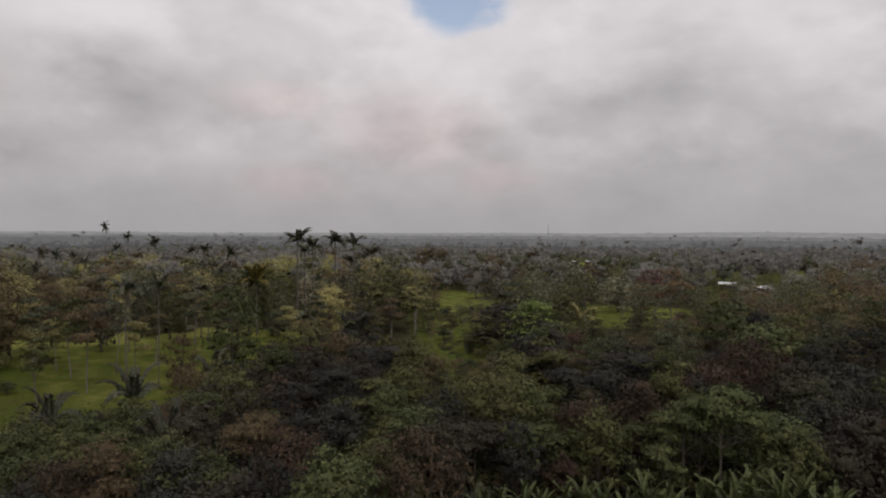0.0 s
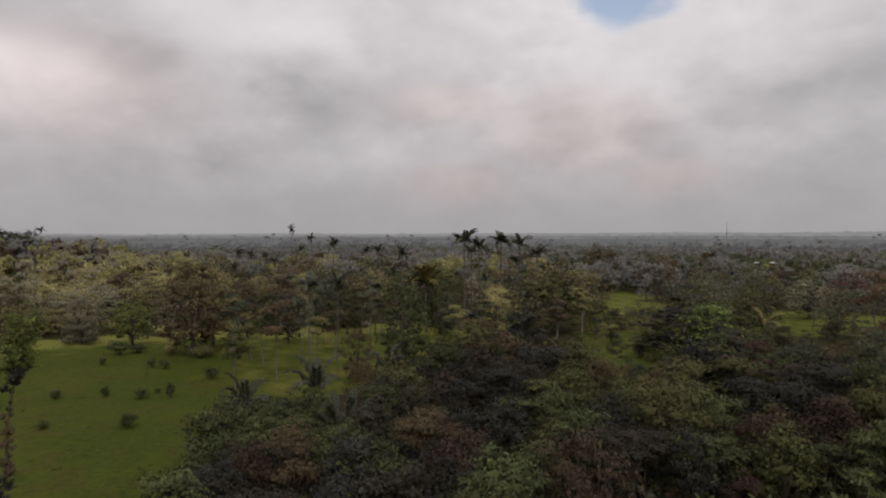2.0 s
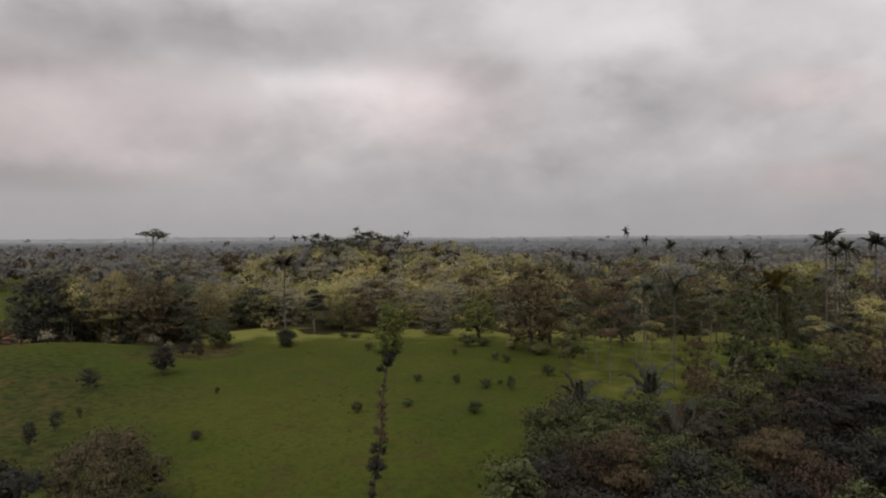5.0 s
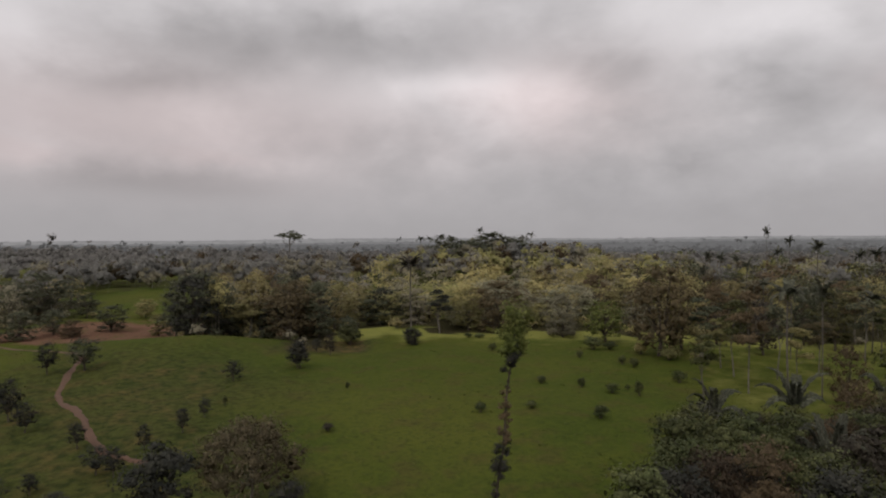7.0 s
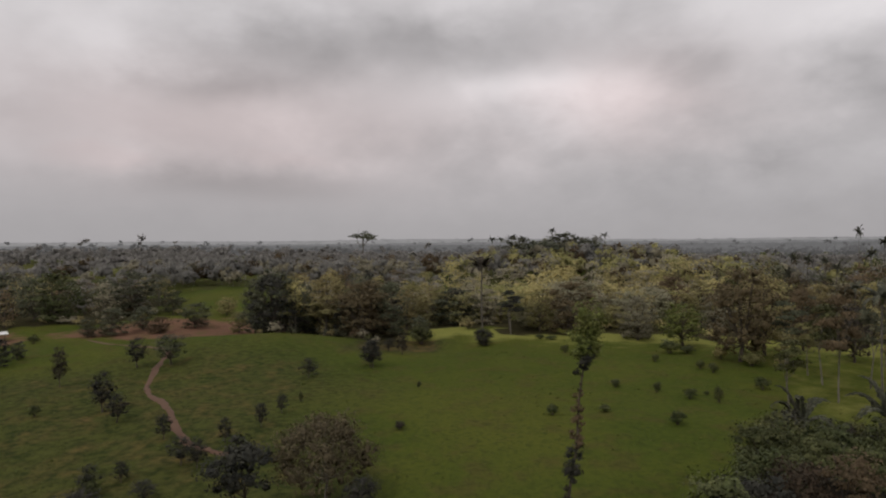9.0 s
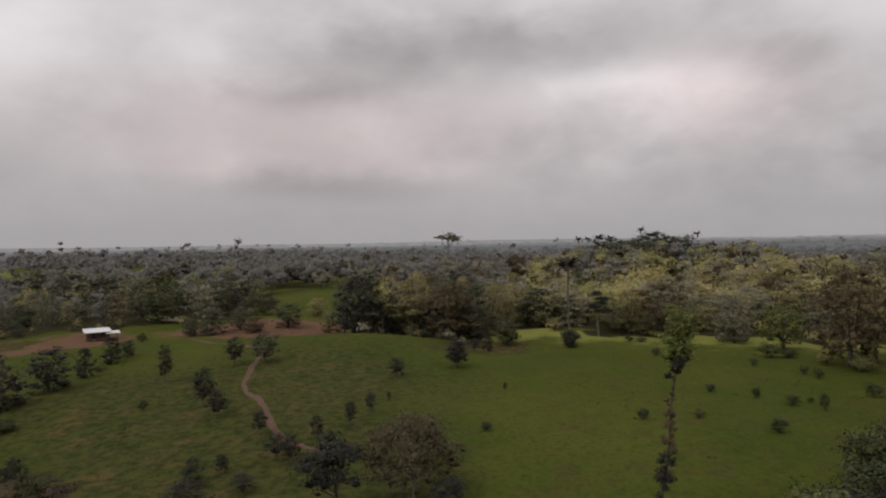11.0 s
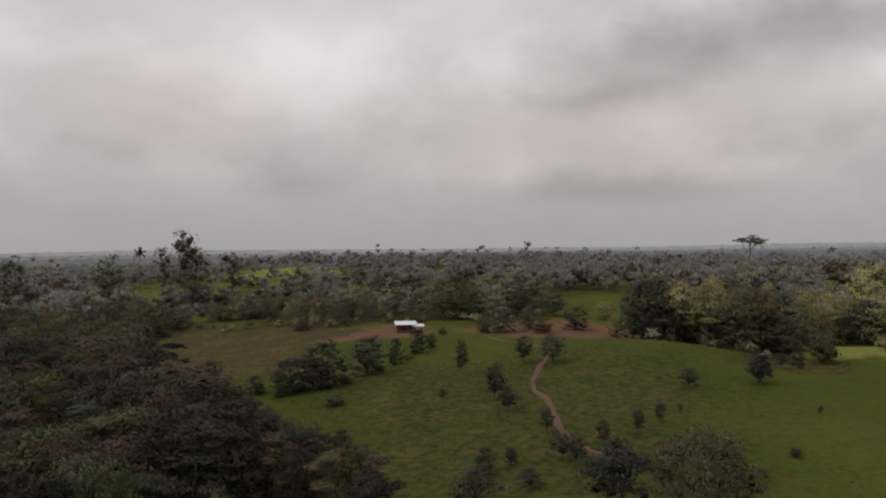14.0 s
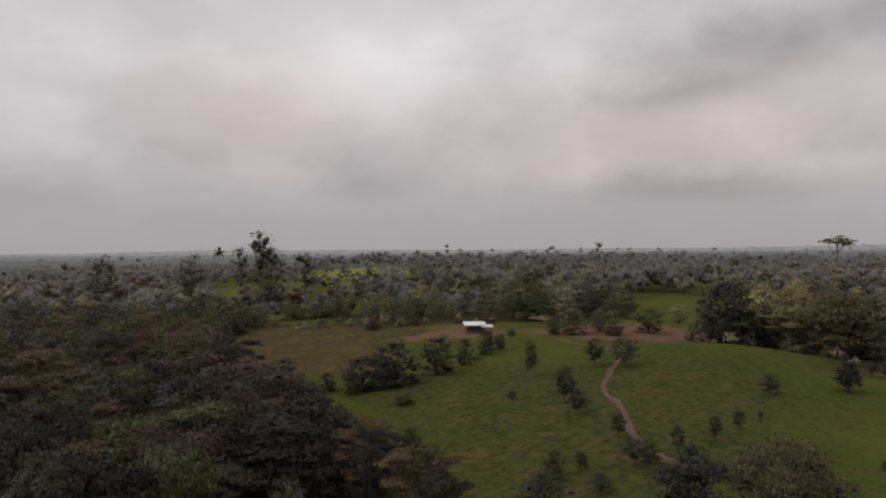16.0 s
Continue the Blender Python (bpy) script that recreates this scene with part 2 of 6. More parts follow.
def ground_material():
    m, n = material("pasture_and_soil")
    pos = n.add("ShaderNodeNewGeometry").outputs["Position"]
    zone = n.add("ShaderNodeSeparateColor", {0: n.attribute("zone").outputs[0]})
    coarse, mid, fine = n.noise(pos, 0.035, 4.0), n.noise(pos, 0.22, 5.0, 0.6), n.noise(pos, 1.6, 5.0, 0.65)
    tuft = n.noise(n.vec("MULTIPLY", pos, (1.0, 1.0, 3.0)), 0.8, 6.0, 0.72)
    grass = n.mix(n.ramp(coarse, 0.38, 0.64), rgb(0.050, 0.067, 0.011), rgb(0.074, 0.082, 0.015))
    grass = n.mix(n.math("MULTIPLY", n.ramp(mid, 0.49, 0.65), 0.62), grass, rgb(0.070, 0.058, 0.019))
    grass = n.mix(n.math("MULTIPLY", n.ramp(tuft, 0.48, 0.66), n.math("ADD", 0.30, n.math("MULTIPLY", zone.outputs[1], 0.5))), grass, rgb(0.024, 0.035, 0.008))
    grass = n.mix(n.math("MULTIPLY", n.ramp(tuft, 0.50, 0.34), 0.5), grass, rgb(0.076, 0.084, 0.014))
    grass = n.mix(n.math("MULTIPLY", n.ramp(fine, 0.48, 0.66), 0.6), grass, rgb(0.034, 0.044, 0.011))
    grass = n.mix(n.math("MINIMUM", n.math("MULTIPLY", zone.outputs[1], 1.7), 0.8), grass, n.mix(n.ramp(tuft, 0.62, 0.40), rgb(0.021, 0.027, 0.010), rgb(0.058, 0.061, 0.019)))
    dry = n.mix(n.ramp(fine, 0.42, 0.62), rgb(0.076, 0.048, 0.026), rgb(0.056, 0.045, 0.022))
    dry = n.mix(n.math("MULTIPLY", n.ramp(mid, 0.46, 0.60), 0.8), dry, n.mix(n.ramp(tuft, 0.42, 0.6), rgb(0.105, 0.078, 0.026), rgb(0.070, 0.060, 0.020)))
    litter = n.mix(n.ramp(fine, 0.4, 0.6), rgb(0.030, 0.026, 0.014), rgb(0.046, 0.042, 0.018))
    soil = n.mix(n.ramp(fine, 0.4, 0.65), rgb(0.150, 0.082, 0.054), rgb(0.112, 0.066, 0.042))
    # paler meadow grass; on the crest, sunlight painted into the colour
    sunlit_pale_grass = rgb(0.168, 0.172, 0.044)
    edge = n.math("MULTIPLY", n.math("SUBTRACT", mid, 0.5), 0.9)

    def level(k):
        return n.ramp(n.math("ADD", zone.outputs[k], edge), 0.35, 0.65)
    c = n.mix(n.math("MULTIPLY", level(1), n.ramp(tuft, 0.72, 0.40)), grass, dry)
    c = n.mix(n.ramp(n.math("ADD", n.attribute("pale").outputs["Fac"], edge), 0.3, 0.8), c, sunlit_pale_grass)
    c = n.mix(level(0), c, litter)
    c = n.mix(level(2), c, soil)
    b = n.add("ShaderNodeBump", {"Strength": 0.9, "Distance": 0.35, "Height": n.math("ADD", fine, n.math("MULTIPLY", mid, 1.4))})
    finish(n, n.add("ShaderNodeBsdfPrincipled", {"Base Color": c, "Roughness": 0.95, "Specular IOR Level": 0.03, "Normal": b.outputs[0]}).outputs[0])
    return m


def plain(name, col, rough=0.6, metal=0.0, spread=0.25, scale=3.0):
    m, n = material(name)
    pos = n.add("ShaderNodeTexCoord").outputs["Object"]
    f = n.noise(pos, scale, 5.0, 0.6)
    c = n.mix(f, rgb(*[v * (1 - spread) for v in col]), rgb(*[v * (1 + spread) for v in col]))
    finish(n, n.add("ShaderNodeBsdfPrincipled", {"Base Color": c, "Roughness": rough, "Metallic": metal}).outputs[0])
    return m


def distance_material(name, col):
    """Woods a kilometre and more away: a plain glowing backdrop with haze painted in."""
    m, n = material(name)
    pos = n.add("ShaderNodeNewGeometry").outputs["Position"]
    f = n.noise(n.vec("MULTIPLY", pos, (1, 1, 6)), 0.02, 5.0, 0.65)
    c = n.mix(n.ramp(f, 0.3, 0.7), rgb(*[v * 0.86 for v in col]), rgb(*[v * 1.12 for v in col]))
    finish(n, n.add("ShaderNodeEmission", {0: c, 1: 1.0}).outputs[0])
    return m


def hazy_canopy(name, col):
    """Woods more than half a kilometre off: a glowing backdrop, haze in its colour."""
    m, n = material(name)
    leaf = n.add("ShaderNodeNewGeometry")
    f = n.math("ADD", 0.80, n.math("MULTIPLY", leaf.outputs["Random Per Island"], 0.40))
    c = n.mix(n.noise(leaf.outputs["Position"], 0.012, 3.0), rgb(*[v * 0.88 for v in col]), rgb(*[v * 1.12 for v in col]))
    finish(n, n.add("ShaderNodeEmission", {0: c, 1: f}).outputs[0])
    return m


GROUND = ground_material()
# grey emission pales by distance band in place of haze
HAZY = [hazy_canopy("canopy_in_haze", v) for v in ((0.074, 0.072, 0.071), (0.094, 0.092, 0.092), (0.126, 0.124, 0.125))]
ZINC = plain("galvanised_roofing", (0.64, 0.64, 0.64), 0.5, 0.1, 0.10, 1.2)
BOARD = plain("red_brown_boards", (0.10, 0.048, 0.036), 0.8)
POST = plain("weathered_timber", (0.12, 0.085, 0.062), 0.9)
STEEL = plain("galvanised_steel", (0.35, 0.35, 0.36), 0.5, 0.6)
DUSK = plain("dark_interior", (0.03, 0.025, 0.02), 0.9)
EARTH = plain("trodden_red_earth", (0.086, 0.043, 0.023), 0.95, 0.0, 0.4, 1.5)


# ---- the lie of the land ----
# hills and hollows: x, y, spread, height
HILLS = (
    (-138, 48, 17, 3.2), (-190, -6, 32, 0.4), (-172, -78, 38, -4.0), (20, 55, 42, -2.5), (-62, -62, 36, -5.0),
    (-250, 240, 42, 11.0), (-172, 70, 17, -4.5), (-126, 70, 12, -2.2), (-118, 116, 38, 0.6), (-620, 60, 170, 9.0), (-262, 72, 40, 3.0),
    (-178, 120, 26, -2.0), (-300, -110, 60, -5.0), (150, 300, 70, -1.0), (-530, -103, 55, 5.0),
)


def land(x, y):
    """Height of the ground; works on numbers and on arrays."""
    z = 0.35 * np.sin(x / 23.0 + 1.1) * np.cos(y / 19.0) + 0.22 * np.sin(x / 9.5 - y / 12.0)
    for hx, hy, s, k in HILLS:
        z = z + k * np.exp(-((x - hx) ** 2 + (y - hy) ** 2) / (2 * s * s))
    far = np.clip((np.hypot(x, y) - 350.0) / 900.0, 0, 1)
    return z + far * (3.0 * np.sin(x / 160.0 + 0.6) * np.sin(y / 210.0))


def bearing(x, y):
    return np.degrees(np.arctan2(-x, y)), np.hypot(x, y)


def soft(v, lo, hi, w):
    """1 between lo and hi, fading over w."""
    return np.clip((v - lo) / w + 0.5, 0, 1) * np.clip((hi - v) / w + 0.5, 0, 1)


def open_land(x, y):
    """How far a place is pasture (1) and not wood (0)."""
    a, d = bearing(x, y)
    a = a + 1.1 * np.sin(d / 6.3 + a / 3.1) + 0.6 * np.sin(d / 2.7 + 1.0)
    d = d + 5.0 * np.sin(a * 0.9 + 0.7) + 3.0 * np.sin(a * 2.3 + d / 17.0)
    right = np.interp(d, [0, 58, 66, 80, 87, 115, 122, 150, 165, 172], [40, 37.5, 33.5, 31, 21, 17, 14, 12, 14, 40])
    left = np.interp(d, [0, 61, 75, 91, 106, 120, 145, 185, 230, 260], [94, 94.5, 96, 101, 104, 108, 112, 114, 112, 104])
    back = np.interp(a, [10, 30, 36, 45, 52, 57, 61.5, 63, 66, 68, 74, 76, 84, 88, 120], [165, 158, 160, 158, 161, 176, 176, 152, 150, 160, 166, 205, 205, 205, 235])
    field = soft(a, right, left, 2.0) * soft(d, -50, back, 8)
    gap = soft(a, -3.6, 1.6, 1.5) * soft(d, 188, 262, 12)
    second = soft(a, -20.0, -11.5, 1.5) * soft(d, 170, 222, 12)
    slope = soft(a, 71.0, 80.0, 2.0) * soft(d, 175, 285, 14)
    far_left = soft(a, 99, 117, 2) * soft(d, 225, 330, 20) * (0.25 + 0.5 * (np.sin(x / 13.0) * np.sin(y / 11.0 + 1.0) > 0.1))
    glade = soft(a, -13.6, -9.8, 1.0) * soft(d, 300, 545, 25)
    yard = soft(a, -27.5, -21.0, 1.5) * soft(d, 268, 322, 14)
    glade_2 = soft(a, 98, 104, 2) * soft(d, 465, 525, 20)
    return np.max([field, gap, second, slope, far_left, glade, yard, glade_2], axis=0)


def cart(a, d):
    return -math.sin(radians(a)) * d, math.cos(radians(a)) * d


# ---- meshes ----
SHADE = {}   # rounded normals of leafy meshes


def raw_mesh(name, verts, faces, mat, smooth=False, rounded=None):
    """A mesh from arrays; faces: one array of quads or a list of arrays (quads, triangles)."""
    me = bpy.data.meshes.new(name)
    groups = faces if isinstance(faces, list) and isinstance(faces[0], np.ndarray) else [faces]
    groups = [np.asarray(g, dtype=np.int32) for g in groups if len(g)]
    loops = np.concatenate([g.ravel() for g in groups])
    counts = np.concatenate([np.full(len(g), g.shape[1], dtype=np.int32) for g in groups])
    starts = np.concatenate([[0], np.cumsum(counts)[:-1]]).astype(np.int32)
    me.vertices.add(len(verts))
    me.vertices.foreach_set("co", np.asarray(verts, dtype=np.float32).ravel())
    me.loops.add(len(loops))
    me.loops.foreach_set("vertex_index", loops)
    me.polygons.add(len(counts))
    me.polygons.foreach_set("loop_start", starts)
    if smooth or rounded is not None:
        me.polygons.foreach_set("use_smooth", np.ones(len(counts), dtype=bool))
    me.update(calc_edges=True)
    if rounded is not None:
        me.normals_split_custom_set_from_vertices(rounded.tolist())
        SHADE[me.name] = rounded
    if mat:
        me.materials.append(mat)
    return me


class Heap:
    """Collects vertices and quads of one mesh."""

    def __init__(self):
        self.v, self.q, self.n = [], [], 0

    def put(self, v, q):
        self.v.append(np.asarray(v, dtype=float))
        self.q.append(np.asarray(q, dtype=int) + self.n)
        self.n += len(v)

    def tube(self, pts, radii, sides=6):
        pts, radii = np.asarray(pts, float), np.asarray(radii, float)
        ring = []
        for i, p in enumerate(pts):
            d = pts[min(i + 1, len(pts) - 1)] - pts[max(i - 1, 0)]
            d /= np.linalg.norm(d) + 1e-9
            u = np.cross(d, (0.31, 0.95, 0.05))
            u /= np.linalg.norm(u) + 1e-9
            w = np.cross(d, u)
            a = np.arange(sides) * 2 * np.pi / sides
            ring.append(p + radii[i] * (np.cos(a)[:, None] * u + np.sin(a)[:, None] * w))
        q = [(i * sides + j, i * sides + (j + 1) % sides, (i + 1) * sides + (j + 1) % sides, (i + 1) * sides + j)
             for i in range(len(pts) - 1) for j in range(sides)]
        self.put(np.concatenate(ring), q)

    def box(self, x0, y0, z0, x1, y1, z1):
        v = [(x, y, z) for z in (z0, z1) for y in (y0, y1) for x in (x0, x1)]
        self.put(v, [(0, 2, 3, 1), (4, 5, 7, 6), (0, 1, 5, 4), (2, 6, 7, 3), (0, 4, 6, 2), (1, 3, 7, 5)])

    def mesh(self, name, mat, smooth=False):
        return raw_mesh(name, np.concatenate(self.v), np.concatenate(self.q), mat, smooth)


def part(name, mesh, parent, label=""):
    ob = new(name, mesh)
    ob.parent = parent
    return tagged(ob, label)


def leaf_cards(rng, centre, normal, size, slim=0.36, ruffle=0.5):
    """One leaf spray at each centre."""
    k = len(centre)
    nrm = normal + rng.normal(0, 0.45, (k, 3))
    nrm /= np.linalg.norm(nrm, axis=1)[:, None] + 1e-9
    t = np.cross(nrm, rng.normal(0, 1, (k, 3)))
    t /= np.linalg.norm(t, axis=1)[:, None] + 1e-9
    b = np.cross(nrm, t)
    s = (size * rng.uniform(0.55, 1.35, k))[:, None]
    slim = slim * rng.uniform(0.9, 1.7, k)[:, None]
    v = np.stack([centre - t * s * 0.55 - nrm * s * 0.14, centre + t * s * 0.45 - b * s * slim, centre + t * s * 0.45 + b * s * slim], 1)
    soft_n = normal / (np.linalg.norm(normal, axis=1)[:, None] + 1e-9) + nrm * ruffle
    soft_n /= np.linalg.norm(soft_n, axis=1)[:, None] + 1e-9
    return v.reshape(-1, 3), np.arange(k * 3).reshape(-1, 3), np.repeat(soft_n, 3, 0)


BALL = bmesh.new()
bmesh.ops.create_uvsphere(BALL, u_segments=5, v_segments=3, radius=1.0)
bmesh.ops.triangulate(BALL, faces=BALL.faces[:])
BALL.verts.index_update()
BALL_V = np.array([v.co[:] for v in BALL.verts])
BALL_F = np.array([[v.index for v in f.verts] for f in BALL.faces])
BALL.free()


def puff_leaves(rng, centres, radii, each, size, core=0.4):
    """Leaf sprays over many rounded clumps, mostly on their upper, outer skin, with denser sprays inside."""
    out, nor = [], []
    centres, wide = np.array(centres), np.array([r[0] for r in radii])
    heart = centres.mean(0)
    spread = np.abs(centres - heart).max(0) + 0.1
    for c, r in zip(centres, radii):
        k = max(6, int(each * (r[0] / wide.mean()) ** 2))
        d = rng.normal(0, 1, (k, 3))
        d /= np.linalg.norm(d, axis=1)[:, None]
        d[:, 2] = np.where(d[:, 2] < -0.25, -d[:, 2] * 0.7, d[:, 2])
        reach = rng.uniform(0.3, 1.45, k) ** 0.7
        out.append(c + d * reach[:, None] * np.array(r))
        nor.append(d * 0.9 + (c - heart) / spread * 0.55 + np.array([0, 0, 0.25]))
    v, q, n = leaf_cards(rng, np.concatenate(out), np.concatenate(nor), size)
    if core:
        # a rough leafy heart in every clump
        k = len(centres)
        inner = BALL_V * rng.uniform(core - 0.22, core + 0.22, (k, len(BALL_V), 1)) * np.array(radii)[:, None, :]
        v2 = (centres[:, None, :] + inner).reshape(-1, 3)
        n2 = (BALL_V * 0.8 + rng.normal(0, 0.3, (k, len(BALL_V), 3)) + ((centres - heart) / spread * 0.5)[:, None, :] + (0, 0, 0.1)).reshape(-1, 3)
        n2 /= np.linalg.norm(n2, axis=1)[:, None] + 1e-9
        q2 = (BALL_F + np.arange(k)[:, None, None] * len(BALL_V)).reshape(-1, 3)
        v, q, n = np.concatenate([v, v2]), np.concatenate([q, q2 + len(v)]), np.concatenate([n, n2])
    return v, q, n


def shell(rng, k, low, bulge=0.75):
    """Directions spread over a dome."""
    i = np.arange(k) + 0.5
    z = 1 - (1 - low) * i / k
    a = i * 2.39996 + rng.uniform(0, 6.28)
    r = np.sqrt(np.clip(1 - z * z, 0, 1))
    return np.stack([np.cos(a) * r, np.sin(a) * r, z], 1) * rng.uniform(bulge, 1.05, (k, 1))


ORIGINALS = []   # trees to be copied, taken away at the end


def original(name, trunk, crown, twigs=None):
    """A tree to be copied: an empty at its base with trunk and crown."""
    root = new(name)
    part("trunk", trunk, root)
    part("crown", crown, root)
    ORIGINALS.append(root)
    return root


def round_tree(seed, h, w, puffs, each, size, low=-0.25, start=0.34, puff=0.24, flat=0.8, lean=0.0, trunk_r=0.02, bark_mat=None, limbs=14, core=0.4):
    """A broadleaf tree: forked trunk, and boughs at uneven heights that each carry a cluster of leaf clumps."""
    rng = np.random.default_rng(seed)
    count = max(3, round(puffs / 6))
    turn = rng.uniform(0, 6.28) + np.arange(count) * 2.39996 + rng.normal(0, 0.35, count)
    level = np.clip((np.arange(count) + rng.uniform(0.1, 0.9, count)) / count, 0, 1)
    tall = start + (0.90 - start) * level
    # boughs reach farthest below the middle of the crown and draw in towards the top
    reach = w * 0.34 * np.sqrt(np.clip(1.05 - level ** 2.0, 0.05, 1)) * rng.uniform(0.55, 1.2, count)
    reach[-1] *= 0.3
    if low < -0.5:
        reach *= 0.8
    heart = np.stack([np.cos(turn) * reach + lean, np.sin(turn) * reach, h * tall], 1)
    bough = w * rng.uniform(0.19, 0.29, count) * (1.3 if low < -0.5 else 1.0)
    cen, rad = [], []
    for c, r in zip(heart, bough):
        for d in shell(rng, max(3, round(puffs / count)), low * 0.6 - 0.15, 0.5):
            q = r * rng.uniform(0.42, 0.74) * puff / 0.28
            cen.append(c + d * (r, r, r * min(flat * 1.1, 0.9)))
            rad.append((q, q, q * flat))
    cen = np.array(cen)
    cen[:, 2] = np.clip(cen[:, 2], w * 0.05, h)
    v, q, n = puff_leaves(rng, cen, rad, each, size, core)
    crown = raw_mesh("crown", v, q, LEAF["deep"], rounded=n)
    wood, r0 = Heap(), h * trunk_r
    fork = np.array([lean * 0.4 + rng.normal(0, 0.02) * h, rng.normal(0, 0.02) * h, h * max(start * 0.85, 0.16)])
    top = np.array([lean, 0, h * (start + 0.9) / 2])
    wood.tube([(0, 0, -0.5), (fork[0] * 0.3, fork[1] * 0.6, fork[2] * 0.5), fork, top], [r0 * 1.25, r0, r0 * 0.8, r0 * 0.4], 7)
    for i, c in enumerate(heart[:limbs]):
        foot = fork + (top - fork) * max(0.0, tall[i] - start - 0.15)
        bend = foot * 0.5 + c * 0.5 + rng.normal(0, 0.02, 3) * h + np.array([0, 0, -0.02 * h])
        wood.tube([foot, bend, c], [r0 * 0.45, r0 * 0.30, r0 * 0.12], 5)
        if limbs > 6:
            for k in range(2):
                wood.tube([bend, c + rng.normal(0, 0.6, 3) * bough[i]], [r0 * 0.2, r0 * 0.08], 4)
    return crown, wood.mesh("trunk", bark_mat or DARK, True)


def dome_tree(seed, h, w, puffs, each, size, low=-0.25, start=0.34, puff=0.24, flat=0.8, lean=0.0, trunk_r=0.02, bark_mat=None, limbs=14, core=0.4):
    """A full-crowned tree: forked trunk and limbs under an uneven, lobed dome of leaf clumps."""
    rng = np.random.default_rng(seed)
    dirs = shell(rng, puffs, low, 0.6)
    level = 1 - (np.arange(puffs) + 0.5) / puffs
    around = np.arctan2(dirs[:, 1], dirs[:, 0])
    slim = np.hypot(dirs[:, 0], dirs[:, 1]) + 0.05
    out = np.where(level < 0.45, np.maximum(slim, 0.74 * rng.uniform(0.75, 1.1, puffs)), slim) / slim
    lobes = 1 + 0.22 * np.sin(2 * around + rng.uniform(0, 6.28)) + 0.16 * np.sin(3 * around + 4 * level + rng.uniform(0, 6.28))
    cen = np.stack([dirs[:, 0] * out * lobes * w * 0.40 + lean, dirs[:, 1] * out * lobes * w * 0.40, h * (start + (0.92 - start) * level)], 1)
    cen += rng.normal(0, 1, cen.shape) * (w * 0.04, w * 0.04, h * 0.03)
    cen[:, 2] = np.clip(cen[:, 2], w * puff * 0.2, h)
    rad = [(w * puff * q * 0.60, w * puff * q * 0.60, w * puff * q * 0.60 * flat) for q in rng.uniform(0.5, 1.35, puffs)]
    v, q, n = puff_leaves(rng, cen, rad, each, size, core)
    crown = raw_mesh("crown", v, q, LEAF["deep"], rounded=n)
    wood, r0 = Heap(), h * trunk_r
    fork = np.array([lean * 0.4 + rng.normal(0, 0.02) * h, rng.normal(0, 0.02) * h, h * max(start * 0.85, 0.16)])
    top = np.array([lean, 0, h * (start + 0.9) / 2])
    wood.tube([(0, 0, -0.5), (fork[0] * 0.3, fork[1] * 0.6, fork[2] * 0.5), fork, top], [r0 * 1.25, r0, r0 * 0.8, r0 * 0.4], 7)
    for c in cen[::max(1, puffs // limbs)]:
        bend = fork * 0.45 + c * 0.55 + np.array([0, 0, -0.03 * h])
        wood.tube([fork, bend, c], [r0 * 0.45, r0 * 0.28, r0 * 0.1], 5)
    return crown, wood.mesh("trunk", bark_mat or DARK, True)


def build_kind(name, *variants):
    return [original(name, t, c) for c, t in variants]


def spindle(seed, h, w, each, size):
    """A thin tall tree with a few separate clumps up its stem."""
    rng = np.random.default_rng(seed)
    zs = np.linspace(0.42, 0.97, 8) * h
    cen = np.array([(rng.normal(0, w * 0.17), rng.normal(0, w * 0.17), z) for z in zs])
    rad = [(w * q, w * q, w * q * 0.8) for q in rng.uniform(0.2, 0.36, 8)]
    v, q, n = puff_leaves(rng, cen, rad, each, size)
    wood = Heap()
    wood.tube([(0, 0, -0.5), (0.1, 0.05, h * 0.5), (0, 0.1, h * 0.95)], [h * 0.011, h * 0.009, h * 0.004], 6)
    for c in cen:
        wood.tube([(0.05, 0.05, c[2] - 0.08 * h), c], [h * 0.004, h * 0.002], 4)
    return raw_mesh("crown", v, q, LEAF["deep"], rounded=n), wood.mesh("trunk", PALE, True)


def bush(seed, h, w, puffs, each, size, core=0.4):
    rng = np.random.default_rng(seed)
    cen = shell(rng, puffs, 0.0, 0.5) * np.array([w * 0.34, w * 0.34, h * 0.55]) + np.array([0, 0, h * 0.22])
    rad = [(w * q, w * q, h * q * 0.9) for q in rng.uniform(0.16, 0.28, puffs)]
    v, q, n = puff_leaves(rng, cen, rad, each, size, core)
    wood = Heap()
    for c in cen[::2]:
        wood.tube([(c[0] * 0.1, c[1] * 0.1, -0.2), c * 0.5, c], [0.05, 0.035, 0.015], 5)
    return raw_mesh("crown", v, q, LEAF["deep"], rounded=n), wood.mesh("trunk", DARK, True)


